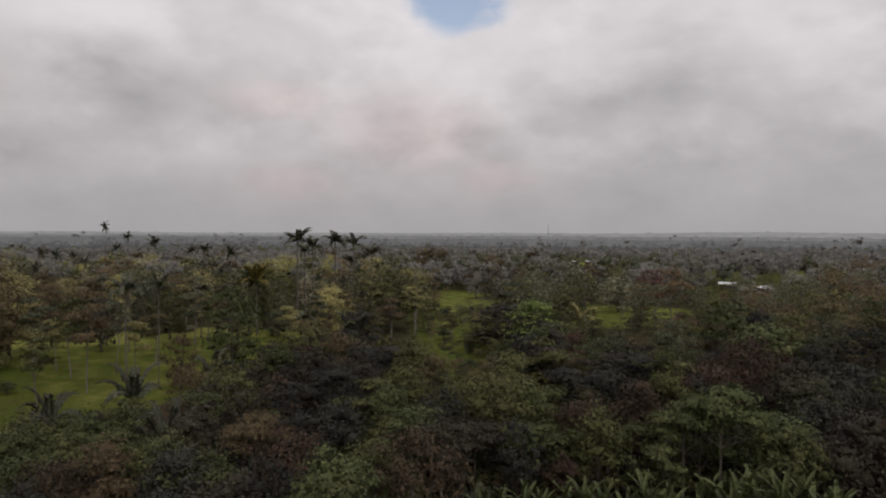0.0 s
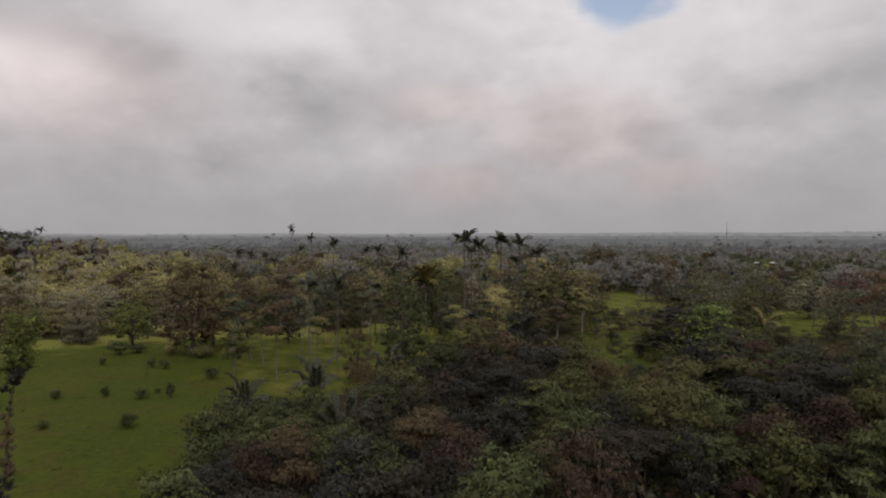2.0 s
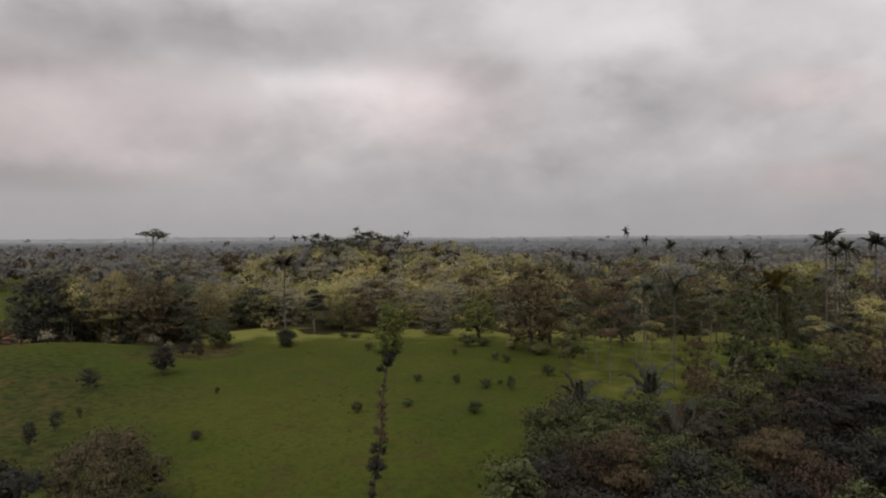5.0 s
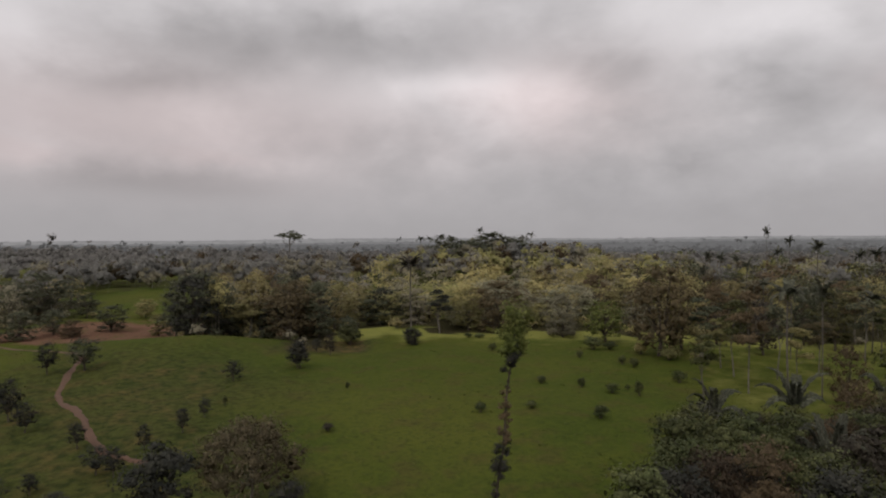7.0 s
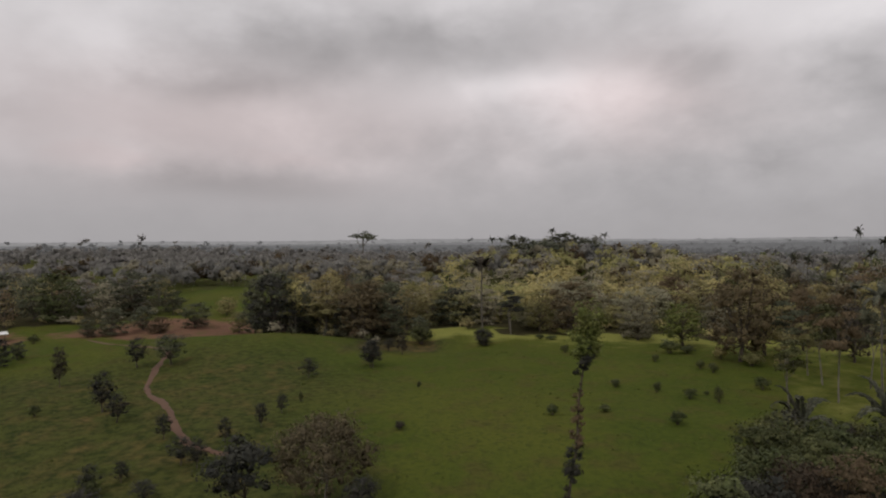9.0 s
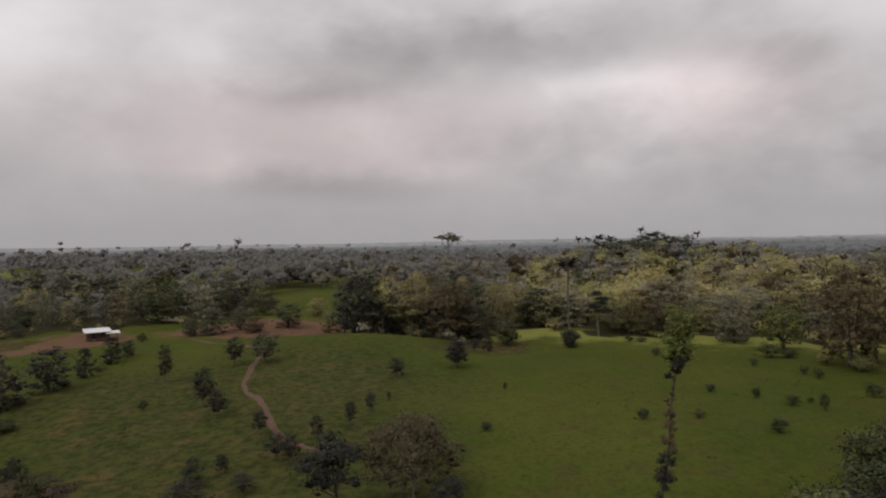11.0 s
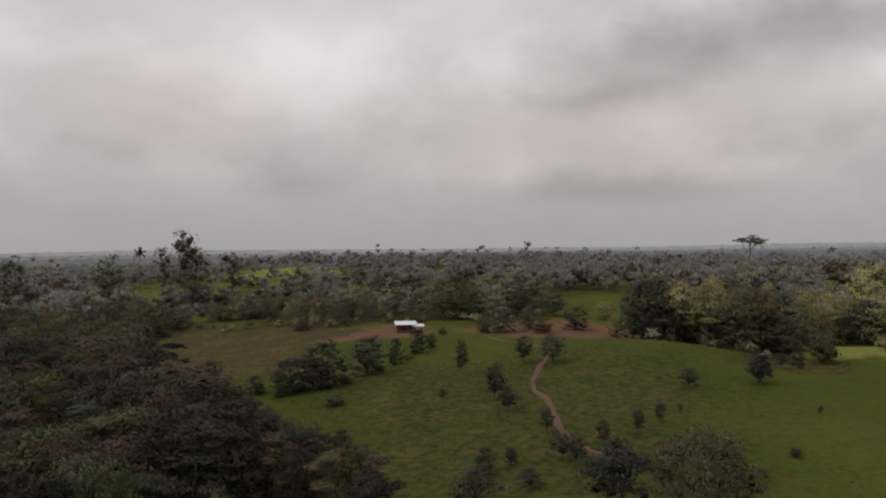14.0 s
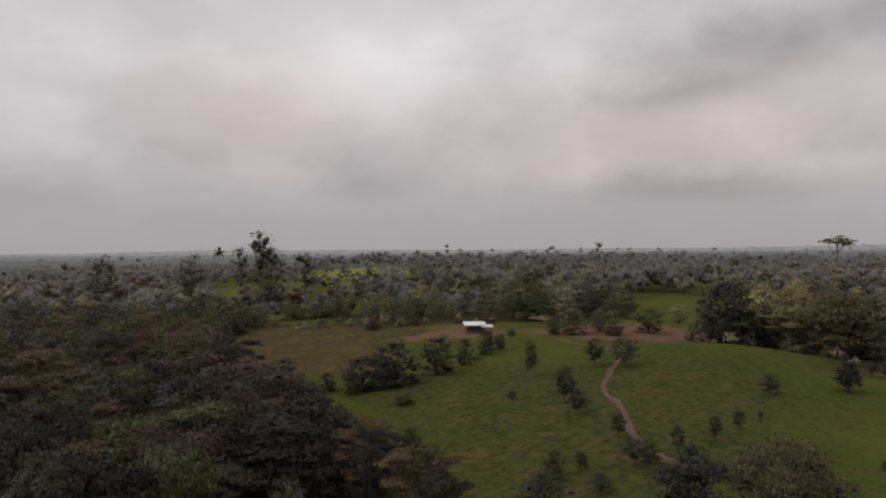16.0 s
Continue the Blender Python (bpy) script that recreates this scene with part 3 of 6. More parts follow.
def bamboo(seed, h, w, canes, each, size):
    """A clump of arching canes with feathery pale leaves."""
    rng = np.random.default_rng(seed)
    wood, cen = Heap(), []
    for i in range(canes):
        a, out = rng.uniform(0, 6.28), w * 0.5 * rng.uniform(0.3, 1.0)
        top = h * rng.uniform(0.7, 1.0)
        pts = [np.array([math.cos(a) * (0.3 + out * s ** 2.2), math.sin(a) * (0.3 + out * s ** 2.2), top * (s - 0.18 * s ** 4) / 0.86]) for s in np.linspace(0, 1, 6)]
        wood.tube(pts, np.linspace(0.06, 0.012, 6), 4)
        cen += [pts[k] * (1 - f) + pts[k + 1] * f for k in (2, 3, 4) for f in (0.0, 0.5)] + [pts[5]]
    rad = [(q, q, q * 0.8) for q in rng.uniform(0.07, 0.14, len(cen)) * w]
    v, q, n = puff_leaves(rng, cen, rad, each, size, 0)
    return raw_mesh("crown", v, q, LEAF["yellow"], rounded=n), wood.mesh("trunk", DARK, True)


def frond_mesh(name, seed, length, rise, droop, pairs, leaflet, mat, broad=0.16):
    """A feather-shaped palm leaf that leaves its stem along +x."""
    rng = np.random.default_rng(seed)
    heap, p, pts, ang = Heap(), np.zeros(3), [], rise
    steps = 10
    for i in range(steps + 1):
        pts.append(p.copy())
        ang = rise - droop * (i / steps) ** 1.4
        p = p + np.array([math.cos(radians(ang)), 0, math.sin(radians(ang))]) * length / steps
    pts = np.array(pts)
    heap.tube(pts, np.linspace(0.05, 0.012, steps + 1), 4)
    for i in range(pairs):
        s = 0.12 + 0.86 * i / (pairs - 1)
        k = min(int(s * steps), steps - 1)
        base = pts[k] + (pts[k + 1] - pts[k]) * (s * steps - k)
        fwd = pts[k + 1] - pts[k]
        fwd /= np.linalg.norm(fwd)
        ln = leaflet * math.sin(math.pi * (0.16 + 0.78 * s)) ** 0.6 * rng.uniform(0.85, 1.15)
        for side in (-1, 1):
            out = fwd * 0.55 + np.array([0, side, 0]) * 0.85 + np.array([0, 0, -0.30 + rng.normal(0, 0.16)])
            out /= np.linalg.norm(out)
            wid = fwd * ln * broad
            heap.put([base - wid * 0.5, base + out * ln * 0.5 - wid, base + out * ln, base + out * ln * 0.5 + wid], [(0, 1, 2, 3)])
    return heap.mesh(name, mat)


def palm_original(name, seed, h, fronds, meshes, stem_r, shaft=True):
    """A feather palm: ringed stem, crownshaft and single fronds."""
    rng = np.random.default_rng(seed)
    root, wood = new(name), Heap()
    zs = np.linspace(-0.5, h, 14)
    bow = 0.25 * np.sin(np.linspace(0, 2.5, 14))
    wood.tube(np.stack([bow, bow * 0.4, zs], 1), stem_r * (1.0 + 0.12 * (np.arange(14) % 2)) * np.linspace(1.15, 0.85, 14), 7)
    part("trunk", wood.mesh("trunk", RINGED, True), root, "grey-brown ringed stem")
    top = np.array([bow[-1], bow[-1] * 0.4, h])
    if shaft:
        cs = Heap()
        cs.tube([top + (0, 0, -0.1), top + (0, 0, 0.5), top + (0, 0, 1.1)], [stem_r * 1.0, stem_r * 1.25, stem_r * 0.5], 7)
        part("crownshaft", cs.mesh("crownshaft", LEAF["green"], True), root, "green crownshaft")
    for i in range(fronds):
        tilt = (rng.uniform(34, 78) if i % 3 else rng.uniform(10, 40)) if shaft else rng.uniform(30, 76)
        f = part("frond", meshes[0 if i % 3 else 1], root)
        f.matrix_basis = Matrix.Translation(top + (0, 0, 0.7 if shaft else 0.0)) @ pose(0, 0, 0, rng.uniform(-18, 18), -tilt, i * 137.5 + rng.uniform(-16, 16))
    ORIGINALS.append(root)
    return root


FROND = {
    "upright": frond_mesh("frond", 1, 4.9, 8, 84, 34, 0.95, LEAF["palm"], 0.26),
    "hanging": frond_mesh("frond", 5, 4.4, 10, 140, 30, 0.85, LEAF["palm"], 0.26),
    "open": frond_mesh("frond", 2, 3.9, 8, 78, 26, 0.90, LEAF["palm"], 0.30),
    "gold": frond_mesh("frond", 3, 4.6, 12, 85, 24, 1.2, LEAF["gold"], 0.24),
    "big": frond_mesh("frond", 4, 6.2, 2, 88, 36, 1.05, LEAF["palm"], 0.30),
}
KINDS = {
    # near trees, many small sprays
    "broad_near": build_kind("broadleaf_tree", *[round_tree(10 + i, 12, 9, 38, 76, 0.31, low=-0.3, start=0.34, puff=0.28, flat=0.72) for i in range(3)],
                             *[dome_tree(14 + i, 12, 9, 36, 76, 0.29, low=-0.35, start=0.32, puff=0.29, core=0.3) for i in range(4)]),
    "layer_near": build_kind("umbrella_tree", *[round_tree(20 + i, 12, 9, 36, 76, 0.30, low=0.0, start=0.66, puff=0.27, flat=0.36, bark_mat=PALE, trunk_r=0.012) for i in range(4)]),
    "sparse_near": build_kind("sparse_tree", *[round_tree(30 + i, 9, 10, 54, 56, 0.26, low=-0.3, start=0.36, puff=0.22, flat=0.6, bark_mat=PALE, trunk_r=0.013, core=0) for i in range(4)]),
    "tall_near": build_kind("tall_tree", *[round_tree(35 + i, 15, 6, 36, 70, 0.29, low=-0.2, start=0.42, puff=0.30, flat=0.55, bark_mat=PALE, trunk_r=0.008) for i in range(4)]),
    "dense_near": build_kind("dense_tree", *[dome_tree(40 + i, 8, 7, 40, 100, 0.22, low=-0.8, start=0.08, puff=0.32, core=0.35) for i in range(4)]),
    "small_near": build_kind("small_tree", *[dome_tree(200 + i, 6, 4, 24, 62, 0.18, low=-0.5, start=0.24, puff=0.36, trunk_r=0.017, core=0.3) for i in range(5)]),
    "dome_near": build_kind("spreading_tree", dome_tree(45, 7, 11, 130, 84, 0.15, low=-0.05, start=0.34, puff=0.165, bark_mat=PALE, trunk_r=0.02, limbs=20, core=0.25)),
    # trees farther off, fewer and larger sprays
    "broad": build_kind("broadleaf_tree", *[dome_tree(50 + i, 13, 9, 38, 46, 0.40, low=-0.85, start=0.10, puff=0.29, core=0.3) for i in range(6)]),
    "layer": build_kind("umbrella_tree", *[round_tree(60 + i, 13, 9, 30, 40, 0.46, low=-0.1, start=0.48, puff=0.30, flat=0.45, bark_mat=PALE, trunk_r=0.012, core=0.3) for i in range(4)]),
    "dense": build_kind("dense_tree", *[dome_tree(70 + i, 13, 8, 40, 54, 0.38, low=-0.95, start=0.03, puff=0.30, core=0.35) for i in range(4)]),
    "sparse": build_kind("sparse_tree", *[round_tree(80 + i, 13, 9, 36, 26, 0.42, low=-0.4, start=0.30, puff=0.25, flat=0.6, bark_mat=PALE, trunk_r=0.012, core=0) for i in range(4)]),
    "tall": build_kind("tall_tree", *[round_tree(85 + i, 15, 6, 30, 38, 0.44, low=-0.2, start=0.46, puff=0.30, flat=0.55, bark_mat=PALE, trunk_r=0.008, core=0.3) for i in range(4)]),
    "spindle": build_kind("slender_tree", *[spindle(90 + i, 13, 4.5, 40, 0.42) for i in range(3)]),
    "bush": build_kind("bush", *[bush(100 + i, 2.0, 2.4, 12, 60, 0.16) for i in range(3)]),
    "bamboo": build_kind("bamboo_clump", *[bamboo(110 + i, 11, 10, 22, 12, 0.6) for i in range(2)]),
    "emergent": build_kind("emergent_tree", *[round_tree(140 + i, 26, 13, 26, 34, 0.62, low=-0.1, start=0.78, puff=0.22, flat=0.6, trunk_r=0.012, bark_mat=PALE, core=0.3) for i in range(2)]),
    # the simplest ones, for the joined woods
    "wood_round": build_kind("broadleaf_tree", *[dome_tree(150 + i, 13, 9, 20, 26, 0.55, low=-0.7, start=0.10, puff=0.33, limbs=4, core=0.0) for i in range(6)]),
    "wood_flat": build_kind("umbrella_tree", *[round_tree(160 + i, 13, 9, 18, 20, 0.60, low=-0.1, start=0.45, puff=0.33, flat=0.45, limbs=4, core=0.0, bark_mat=PALE, trunk_r=0.012) for i in range(4)]),
    "wood_tall": build_kind("tall_tree", *[dome_tree(170 + i, 15, 6.5, 18, 25, 0.53, low=-0.8, start=0.14, puff=0.36, limbs=4, core=0.0, bark_mat=PALE, trunk_r=0.012) for i in range(4)]),
    "wood_cane": build_kind("bamboo_clump", *[bamboo(180 + i, 11, 10, 9, 8, 0.7) for i in range(3)]),
    "scrub": build_kind("bush", *[bush(190 + i, 2.0, 2.4, 6, 16, 0.34, 0) for i in range(4)]),
    "palm": [palm_original("feather_palm", 120 + i, 18, 12, (FROND["upright"], FROND["hanging"]), 0.17) for i in range(3)],
    "palm_open": [palm_original("feather_palm", 124 + i, 18, 11, (FROND["open"], FROND["hanging"]), 0.15) for i in range(2)],
    "palm_gold": [palm_original("feather_palm", 127, 10, 12, (FROND["gold"], FROND["gold"]), 0.17)],
    "palm_low": [palm_original("understory_palm", 130 + i, 2.6, 7, (FROND["big"], FROND["big"]), 0.16, False) for i in range(2)],
}
SIZE = {"tall_near": (15, 6), "tall": (15, 6), "broad_near": (12, 9), "layer_near": (12, 9), "sparse_near": (9, 10), "dense_near": (8, 7), "dome_near": (7, 11), "small_near": (6, 4), "emergent": (26, 13), "wood_round": (13, 9), "wood_flat": (13, 9), "wood_tall": (15, 6.5), "wood_cane": (11, 10), "scrub": (2.0, 2.4), "broad": (13, 9), "layer": (13, 9), "dense": (13, 8),
        "sparse": (13, 9), "spindle": (13, 4.5), "bush": (2.0, 2.4), "bamboo": (11, 10), "palm": (22.6, 8.0), "palm_open": (21.6, 6.6), "palm_gold": (11.5, 8), "palm_low": (6.6, 8.5)}
WORDS = {"fawn": "faded brown-green", "moss": "moss-green", "deep": "deep green", "dark": "dark green", "green": "mid-green", "bright": "bright green", "olive": "olive-green", "yellow": "yellow-green", "brown": "brownish",
         "rust": "rust-tinged", "grey": "grey-green", "far": "haze-paled green", "palm": "dark green", "gold": "yellowing", "banana": "fresh green", "red": "red-flowering", "umber": "brown-olive"}
LABELS = {"tall": "{} tall tree with tiered foliage on a pale trunk", "emergent": "{} emergent tree with flat spreading crown above the canopy", "dome": "{} broad dome-shaped tree with pale forking limbs", "broad": "{} broadleaf tree with a clumped rounded crown", "layer": "{} umbrella tree with flat layered crown on pale stem", "sparse": "{} thin-leaved tree with pale limbs showing through",
          "small": "{} small pasture tree with an uneven crown on short trunk", "dense": "{} dense tree leafy down to the ground", "spindle": "{} slender tree with leaf clumps along its stem", "bush": "{} small bush standing in the pasture grass", "bamboo": "{} feathery clump of arching bamboo canes",
          "palm": "tall feather palm with dark fronds on pale stem", "palm_open": "tall feather palm with open crown on pale stem", "palm_gold": "{} feather palm with long drooping fronds", "palm_low": "low understory palm with large arching dark fronds"}
GROUPS = {"bush": ("bush", "bushes in the pasture"), "palm": ("palm", "tall palms"), "palm_open": ("palm", "tall palms"), "palm_gold": ("palm", "tall palms"), "palm_low": ("palm", "understory palms"), "bamboo": ("bamboo", "bamboo clumps")}
PLACED = []
pick = random.Random(5)


def plant(kind, x, y, h, w, leaf="", lean=0.0, turn=None, sink=0.0):
    """Set one tree of a kind at (x, y), h metres high and w metres wide."""
    h0, w0 = SIZE[kind]
    src = pick.choice(KINDS[kind])
    turn = pick.uniform(0, 360) if turn is None else turn
    m = Matrix.Translation((x, y, float(land(x, y)) - sink)) @ pose(0, 0, 0, 0, lean, 0) @ pose(0, 0, 0, 0, 0, turn) @ Matrix.Diagonal((w / w0, w / w0, h / h0, 1))
    ob = copy_thing(src, m)
    base = kind.replace("_near", "")
    cat, grp = GROUPS.get(base, ("tree", "woodland trees"))
    tagged(ob, LABELS[base].format(WORDS[leaf or "deep"]).strip(), cat, grp)
    if leaf:
        for c in ob.children:
            if c.name.startswith(("crown", "frond")) and not c.name.startswith("crownshaft"):
                c.material_slots[0].link = "OBJECT"
                c.material_slots[0].material = LEAF[leaf]
    PLACED.append((x, y, w))
    return ob


# ---- ground ----
def make_ground():
    rings = np.concatenate([np.arange(0, 40, 8.0), np.arange(40, 240, 2.6), 240 * 1.045 ** np.arange(0, 68)])
    rings = rings[rings < 4600]
    sectors = 300
    a = np.linspace(0, 2 * np.pi, sectors, endpoint=False)
    R, A = np.meshgrid(rings[1:], a, indexing="ij")
    x, y = (-np.sin(A) * R).ravel(), (np.cos(A) * R).ravel()
    x, y = np.concatenate([[0.0], x]), np.concatenate([[0.0], y])
    z = land(x, y)
    nr = len(rings) - 1
    i, j = np.meshgrid(np.arange(nr - 1), np.arange(sectors), indexing="ij")
    k = (j + 1) % sectors
    quads = np.stack([1 + i * sectors + j, 1 + (i + 1) * sectors + j, 1 + (i + 1) * sectors + k, 1 + i * sectors + k], -1).reshape(-1, 4)
    jj = np.arange(sectors)
    tris = np.stack([np.zeros(sectors, int), 1 + jj, 1 + (jj + 1) % sectors], -1)
    me = raw_mesh("ground", np.stack([x, y, z], 1), [quads, tris], GROUND, True)
    az, d = bearing(x, y)
    wood = 1 - open_land(x, y)
    wood = wood * (1 - 0.3 * soft(az, 9, 36, 4) * soft(d, 150, 260, 20))
    wood = wood * (1 - 0.5 * soft(d, 270, 6000, 40))
    wood = wood * (1 - 0.75 * soft(az, -6, 3, 2) * soft(d, 85, 195, 12))
    crest = d + 1.2 * np.sin(x / 8.3 + y / 15.0)
    az = az + 1.6 * np.sin(x / 9.0 + 2.0 * np.sin(y / 13.0)) + 1.0 * np.sin(y / 4.7 + x / 6.1)
    d = d + 5.0 * np.sin(x / 8.3 + y / 15.0) + 3.0 * np.sin(y / 5.5 - x / 11.0)
    dry = 0.9 * soft(az, 98.5, 114, 4) * soft(d, 135, 235, 16)
    dry = np.maximum(dry, 0.62 * soft(az, 57, 66, 2) * soft(d, 140, 178, 8))
    dry = np.maximum(dry, 0.42 * soft(az, 66, 100, 8) * soft(d, 40, 135, 30))
    soil = 0.66 * soft(az, 88, 99, 4) * soft(d, 170, 206, 14)
    soil = np.maximum(soil, 0.64 * soft(az, 69, 88, 5) * soft(d, 166, 202, 14))
    soil = np.maximum(soil, 0.30 * soft(az, 98, 114, 5) * soft(d, 140, 235, 18))
    soil = np.maximum(soil, 0.21 * soft(az, 64, 96, 8) * soft(d, 60, 168, 20))
    soil = np.maximum(soil, 0.55 * soft(az, -20.5, -18.2, 1) * soft(d, 175, 215, 10))
    # crest strip: sunlight painted as pale grass
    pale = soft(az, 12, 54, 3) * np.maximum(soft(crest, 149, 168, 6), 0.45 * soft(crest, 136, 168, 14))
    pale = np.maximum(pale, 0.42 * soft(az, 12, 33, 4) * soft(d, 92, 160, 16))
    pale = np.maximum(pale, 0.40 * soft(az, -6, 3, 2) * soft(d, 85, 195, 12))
    # a second painted strip of sunlight beyond the dip
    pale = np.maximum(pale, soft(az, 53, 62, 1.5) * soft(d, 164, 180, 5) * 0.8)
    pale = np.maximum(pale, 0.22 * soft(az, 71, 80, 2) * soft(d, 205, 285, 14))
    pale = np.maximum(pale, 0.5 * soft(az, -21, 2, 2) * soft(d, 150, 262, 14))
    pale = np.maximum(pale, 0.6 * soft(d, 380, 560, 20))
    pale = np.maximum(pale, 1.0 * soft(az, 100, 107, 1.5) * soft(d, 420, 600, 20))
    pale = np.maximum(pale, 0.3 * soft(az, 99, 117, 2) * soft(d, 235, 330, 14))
    col = np.stack([wood, dry, soil, np.ones_like(x)], 1)
    me.attributes.new("zone", "FLOAT_COLOR", "POINT").data.foreach_set("color", col.astype(np.float32).ravel())
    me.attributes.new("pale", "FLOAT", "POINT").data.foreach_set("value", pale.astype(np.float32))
    tagged(new("ground", me), "rolling green pasture with woodland floor and bare red soil", "ground", kind="structure")


make_ground()


def strip(name, pts, width, mat, lift, label):
    """A trodden path that follows the ground, slightly sunken in the middle."""
    pts = np.array(pts, float)
    t = np.linspace(0, len(pts) - 1, (len(pts) - 1) * 10 + 1)
    k = np.clip(t.astype(int), 0, len(pts) - 2)
    f = (t - k)[:, None]
    p0, p1, p2, p3 = pts[np.maximum(k - 1, 0)], pts[k], pts[k + 1], pts[np.minimum(k + 2, len(pts) - 1)]
    c = 0.5 * (2 * p1 + (p2 - p0) * f + (2 * p0 - 5 * p1 + 4 * p2 - p3) * f ** 2 + (3 * p1 - p0 - 3 * p2 + p3) * f ** 3)
    d = np.gradient(c, axis=0)
    d /= np.linalg.norm(d, axis=1)[:, None]
    side = np.stack([-d[:, 1], d[:, 0]], 1)
    rng = np.random.default_rng(3)
    rows = []
    for s in (-1.0, -0.5, 0.0, 0.5, 1.0):
        w = width * 0.5 * (0.9 + 0.4 * np.convolve(rng.normal(0, 1, len(c) + 4), np.ones(5) / 2.2, "valid"))
        q = c + side * (s * w)[:, None]
        rows.append(np.column_stack([q, land(q[:, 0], q[:, 1]) + lift * (1.0 if abs(s) < 0.9 else 0.1)]))
    v = np.concatenate(rows)
    n = len(c)
    q = [(r * n + i, r * n + i + 1, (r + 1) * n + i + 1, (r + 1) * n + i) for r in range(4) for i in range(n - 1)]
    tagged(new(name, raw_mesh(name, v, q, mat, True)), label, "path", kind="structure")


strip("path", [(-172, 13.5), (-157, 17.5), (-146, 22), (-137, 24.4), (-128, 21.5), (-121, 19.2), (-112, 16.8), (-104.7, 16.3), (-97, 17.2), (-90, 16.3), (-84, 16.2), (-79, 16.6), (-75.5, 18.0), (-71, 21.5)],
      1.0, EARTH, 0.05, "winding trodden red-earth path across the pasture")


# ---- single trees, space by space ----
# tall palms over the grazed strip
plant("palm", -35.0, 164.3, 23.8, 8.3)
plant("palm", -33.1, 172.9, 21.7, 6.5)
plant("palm_open", -28.6, 179.7, 22.7, 7.1)
plant("palm", -24.6, 188.4, 22.6, 7.4)
plant("palm", -18.7, 177.0, 20.0, 6.7)
plant("palm", -27.6, 203.1, 16.5, 6.7)
plant("palm", -37.2, 184.3, 20.4, 6.9)
plant("palm_open", -18.5, 199.1, 12.8, 5.9)
plant("palm", -83.9, 197.9, 22.0, 5.1)
plant("palm", -53.0, 169.9, 19.8, 5.4)
plant("palm_open", -76.0, 217.1, 19.6, 5.1)
plant("palm", -83.6, 225.0, 19.1, 4.5)
plant("palm_open", -122.0, 263.1, 22.7, 4.0)
plant("palm", -146.8, 295.5, 28.3, 4.0)
plant("palm", -103.9, 216.3, 19.6, 3.9)
plant("palm", -114.5, 193.7, 18.8, 3.6)
plant("palm", -116.3, 204.2, 17.6, 3.8)
plant("palm", -92.4, 154.4, 15.1, 3.3)
plant("palm_open", -93.1, 177.0, 15.8, 3.6)
plant("palm", -114.5, 210.9, 16.7, 3.4)
plant("palm_open", -50.3, 141.3, 11.7, 4.9)
plant("palm_open", -57.9, 125.3, 13.8, 4.3)
plant("palm", -61.9, 190.2, 12.6, 4.5)
plant("palm_gold", -40.1, 147.3, 12.3, 9.4)
plant("palm_low", -40.1, 69.2, 7.5, 5.0)
plant("palm_low", -35.6, 78.3, 7.8, 6.7)
plant("palm_low", -30.7, 91.0, 8.0, 4.6)
plant("palm_low", -24.6, 61.2, 8.8, 4.3)
plant("palm_low", -23.1, 59.7, 8.8, 2.8)
plant("palm_low", -13.7, 107.1, 10.6, 7.4)
plant("palm_low", -22.9, 97.3, 7.2, 4.7)
plant("palm_low", 31.5, 156.9, 7.1, 7.7, "olive")

# trees of the near wood
plant("broad_near", -25.3, 36.0, 8.9, 6.4, "green")
plant("broad_near", -25.2, 39.7, 8.7, 6.3, "dark")
plant("broad_near", -21.8, 35.9, 8.4, 6.0, "brown")
plant("broad_near", -19.1, 36.3, 8.4, 6.0, "dark")
plant("broad_near", -29.2, 45.4, 8.5, 6.1, "green")
plant("sparse_near", -25.2, 43.2, 8.6, 6.4, "rust")
plant("broad_near", -23.4, 46.4, 9.0, 6.5, "umber")
plant("layer_near", -28.2, 50.7, 8.8, 5.3, "green")
plant("layer_near", -26.0, 54.1, 8.2, 4.9, "green")
plant("layer_near", -22.9, 53.3, 7.8, 4.7, "green")
plant("broad_near", -32.7, 52.7, 8.6, 6.2, "green")
plant("broad_near", -30.7, 58.4, 8.0, 5.8, "green")
plant("broad_near", -29.5, 63.5, 7.5, 5.4, "green")
plant("broad_near", -25.4, 64.2, 7.9, 5.7, "umber")
plant("broad_near", -18.2, 46.6, 9.1, 6.6, "dark")
plant("broad_near", -15.7, 46.4, 9.0, 6.5, "green")
plant("broad_near", -21.1, 58.3, 8.8, 6.3, "brown")
plant("layer_near", -14.9, 54.0, 9.9, 5.9, "umber")
plant("sparse_near", -11.3, 50.8, 9.2, 6.9, "rust")
plant("broad_near", -11.2, 56.9, 9.5, 6.8, "dark")
plant("broad_near", -9.2, 61.3, 9.4, 6.8, "dark")
plant("broad_near", -7.6, 46.4, 9.7, 7.0, "green")
plant("broad_near", -6.8, 39.4, 9.6, 6.9, "green")
plant("broad_near", -5.1, 51.8, 9.1, 6.6, "green")
plant("broad_near", -11.1, 44.6, 9.0, 6.5, "dark")
plant("broad_near", -13.4, 41.9, 8.7, 6.3, "brown")
plant("broad_near", -16.3, 39.8, 8.6, 6.2, "dark")
plant("broad", -26.6, 81.8, 8.3, 6.4, "moss")
plant("sparse_near", -28.8, 76.8, 7.8, 5.8, "umber")
plant("broad_near", -21.4, 77.1, 8.6, 6.2, "brown")
plant("broad_near", -17.9, 73.9, 8.1, 5.8, "rust")
plant("broad_near", -24.2, 69.9, 8.4, 6.0, "brown")
plant("sparse_near", -19.6, 67.2, 8.3, 6.2, "brown")
plant("broad", -18.8, 96.2, 10.7, 7.7, "moss")
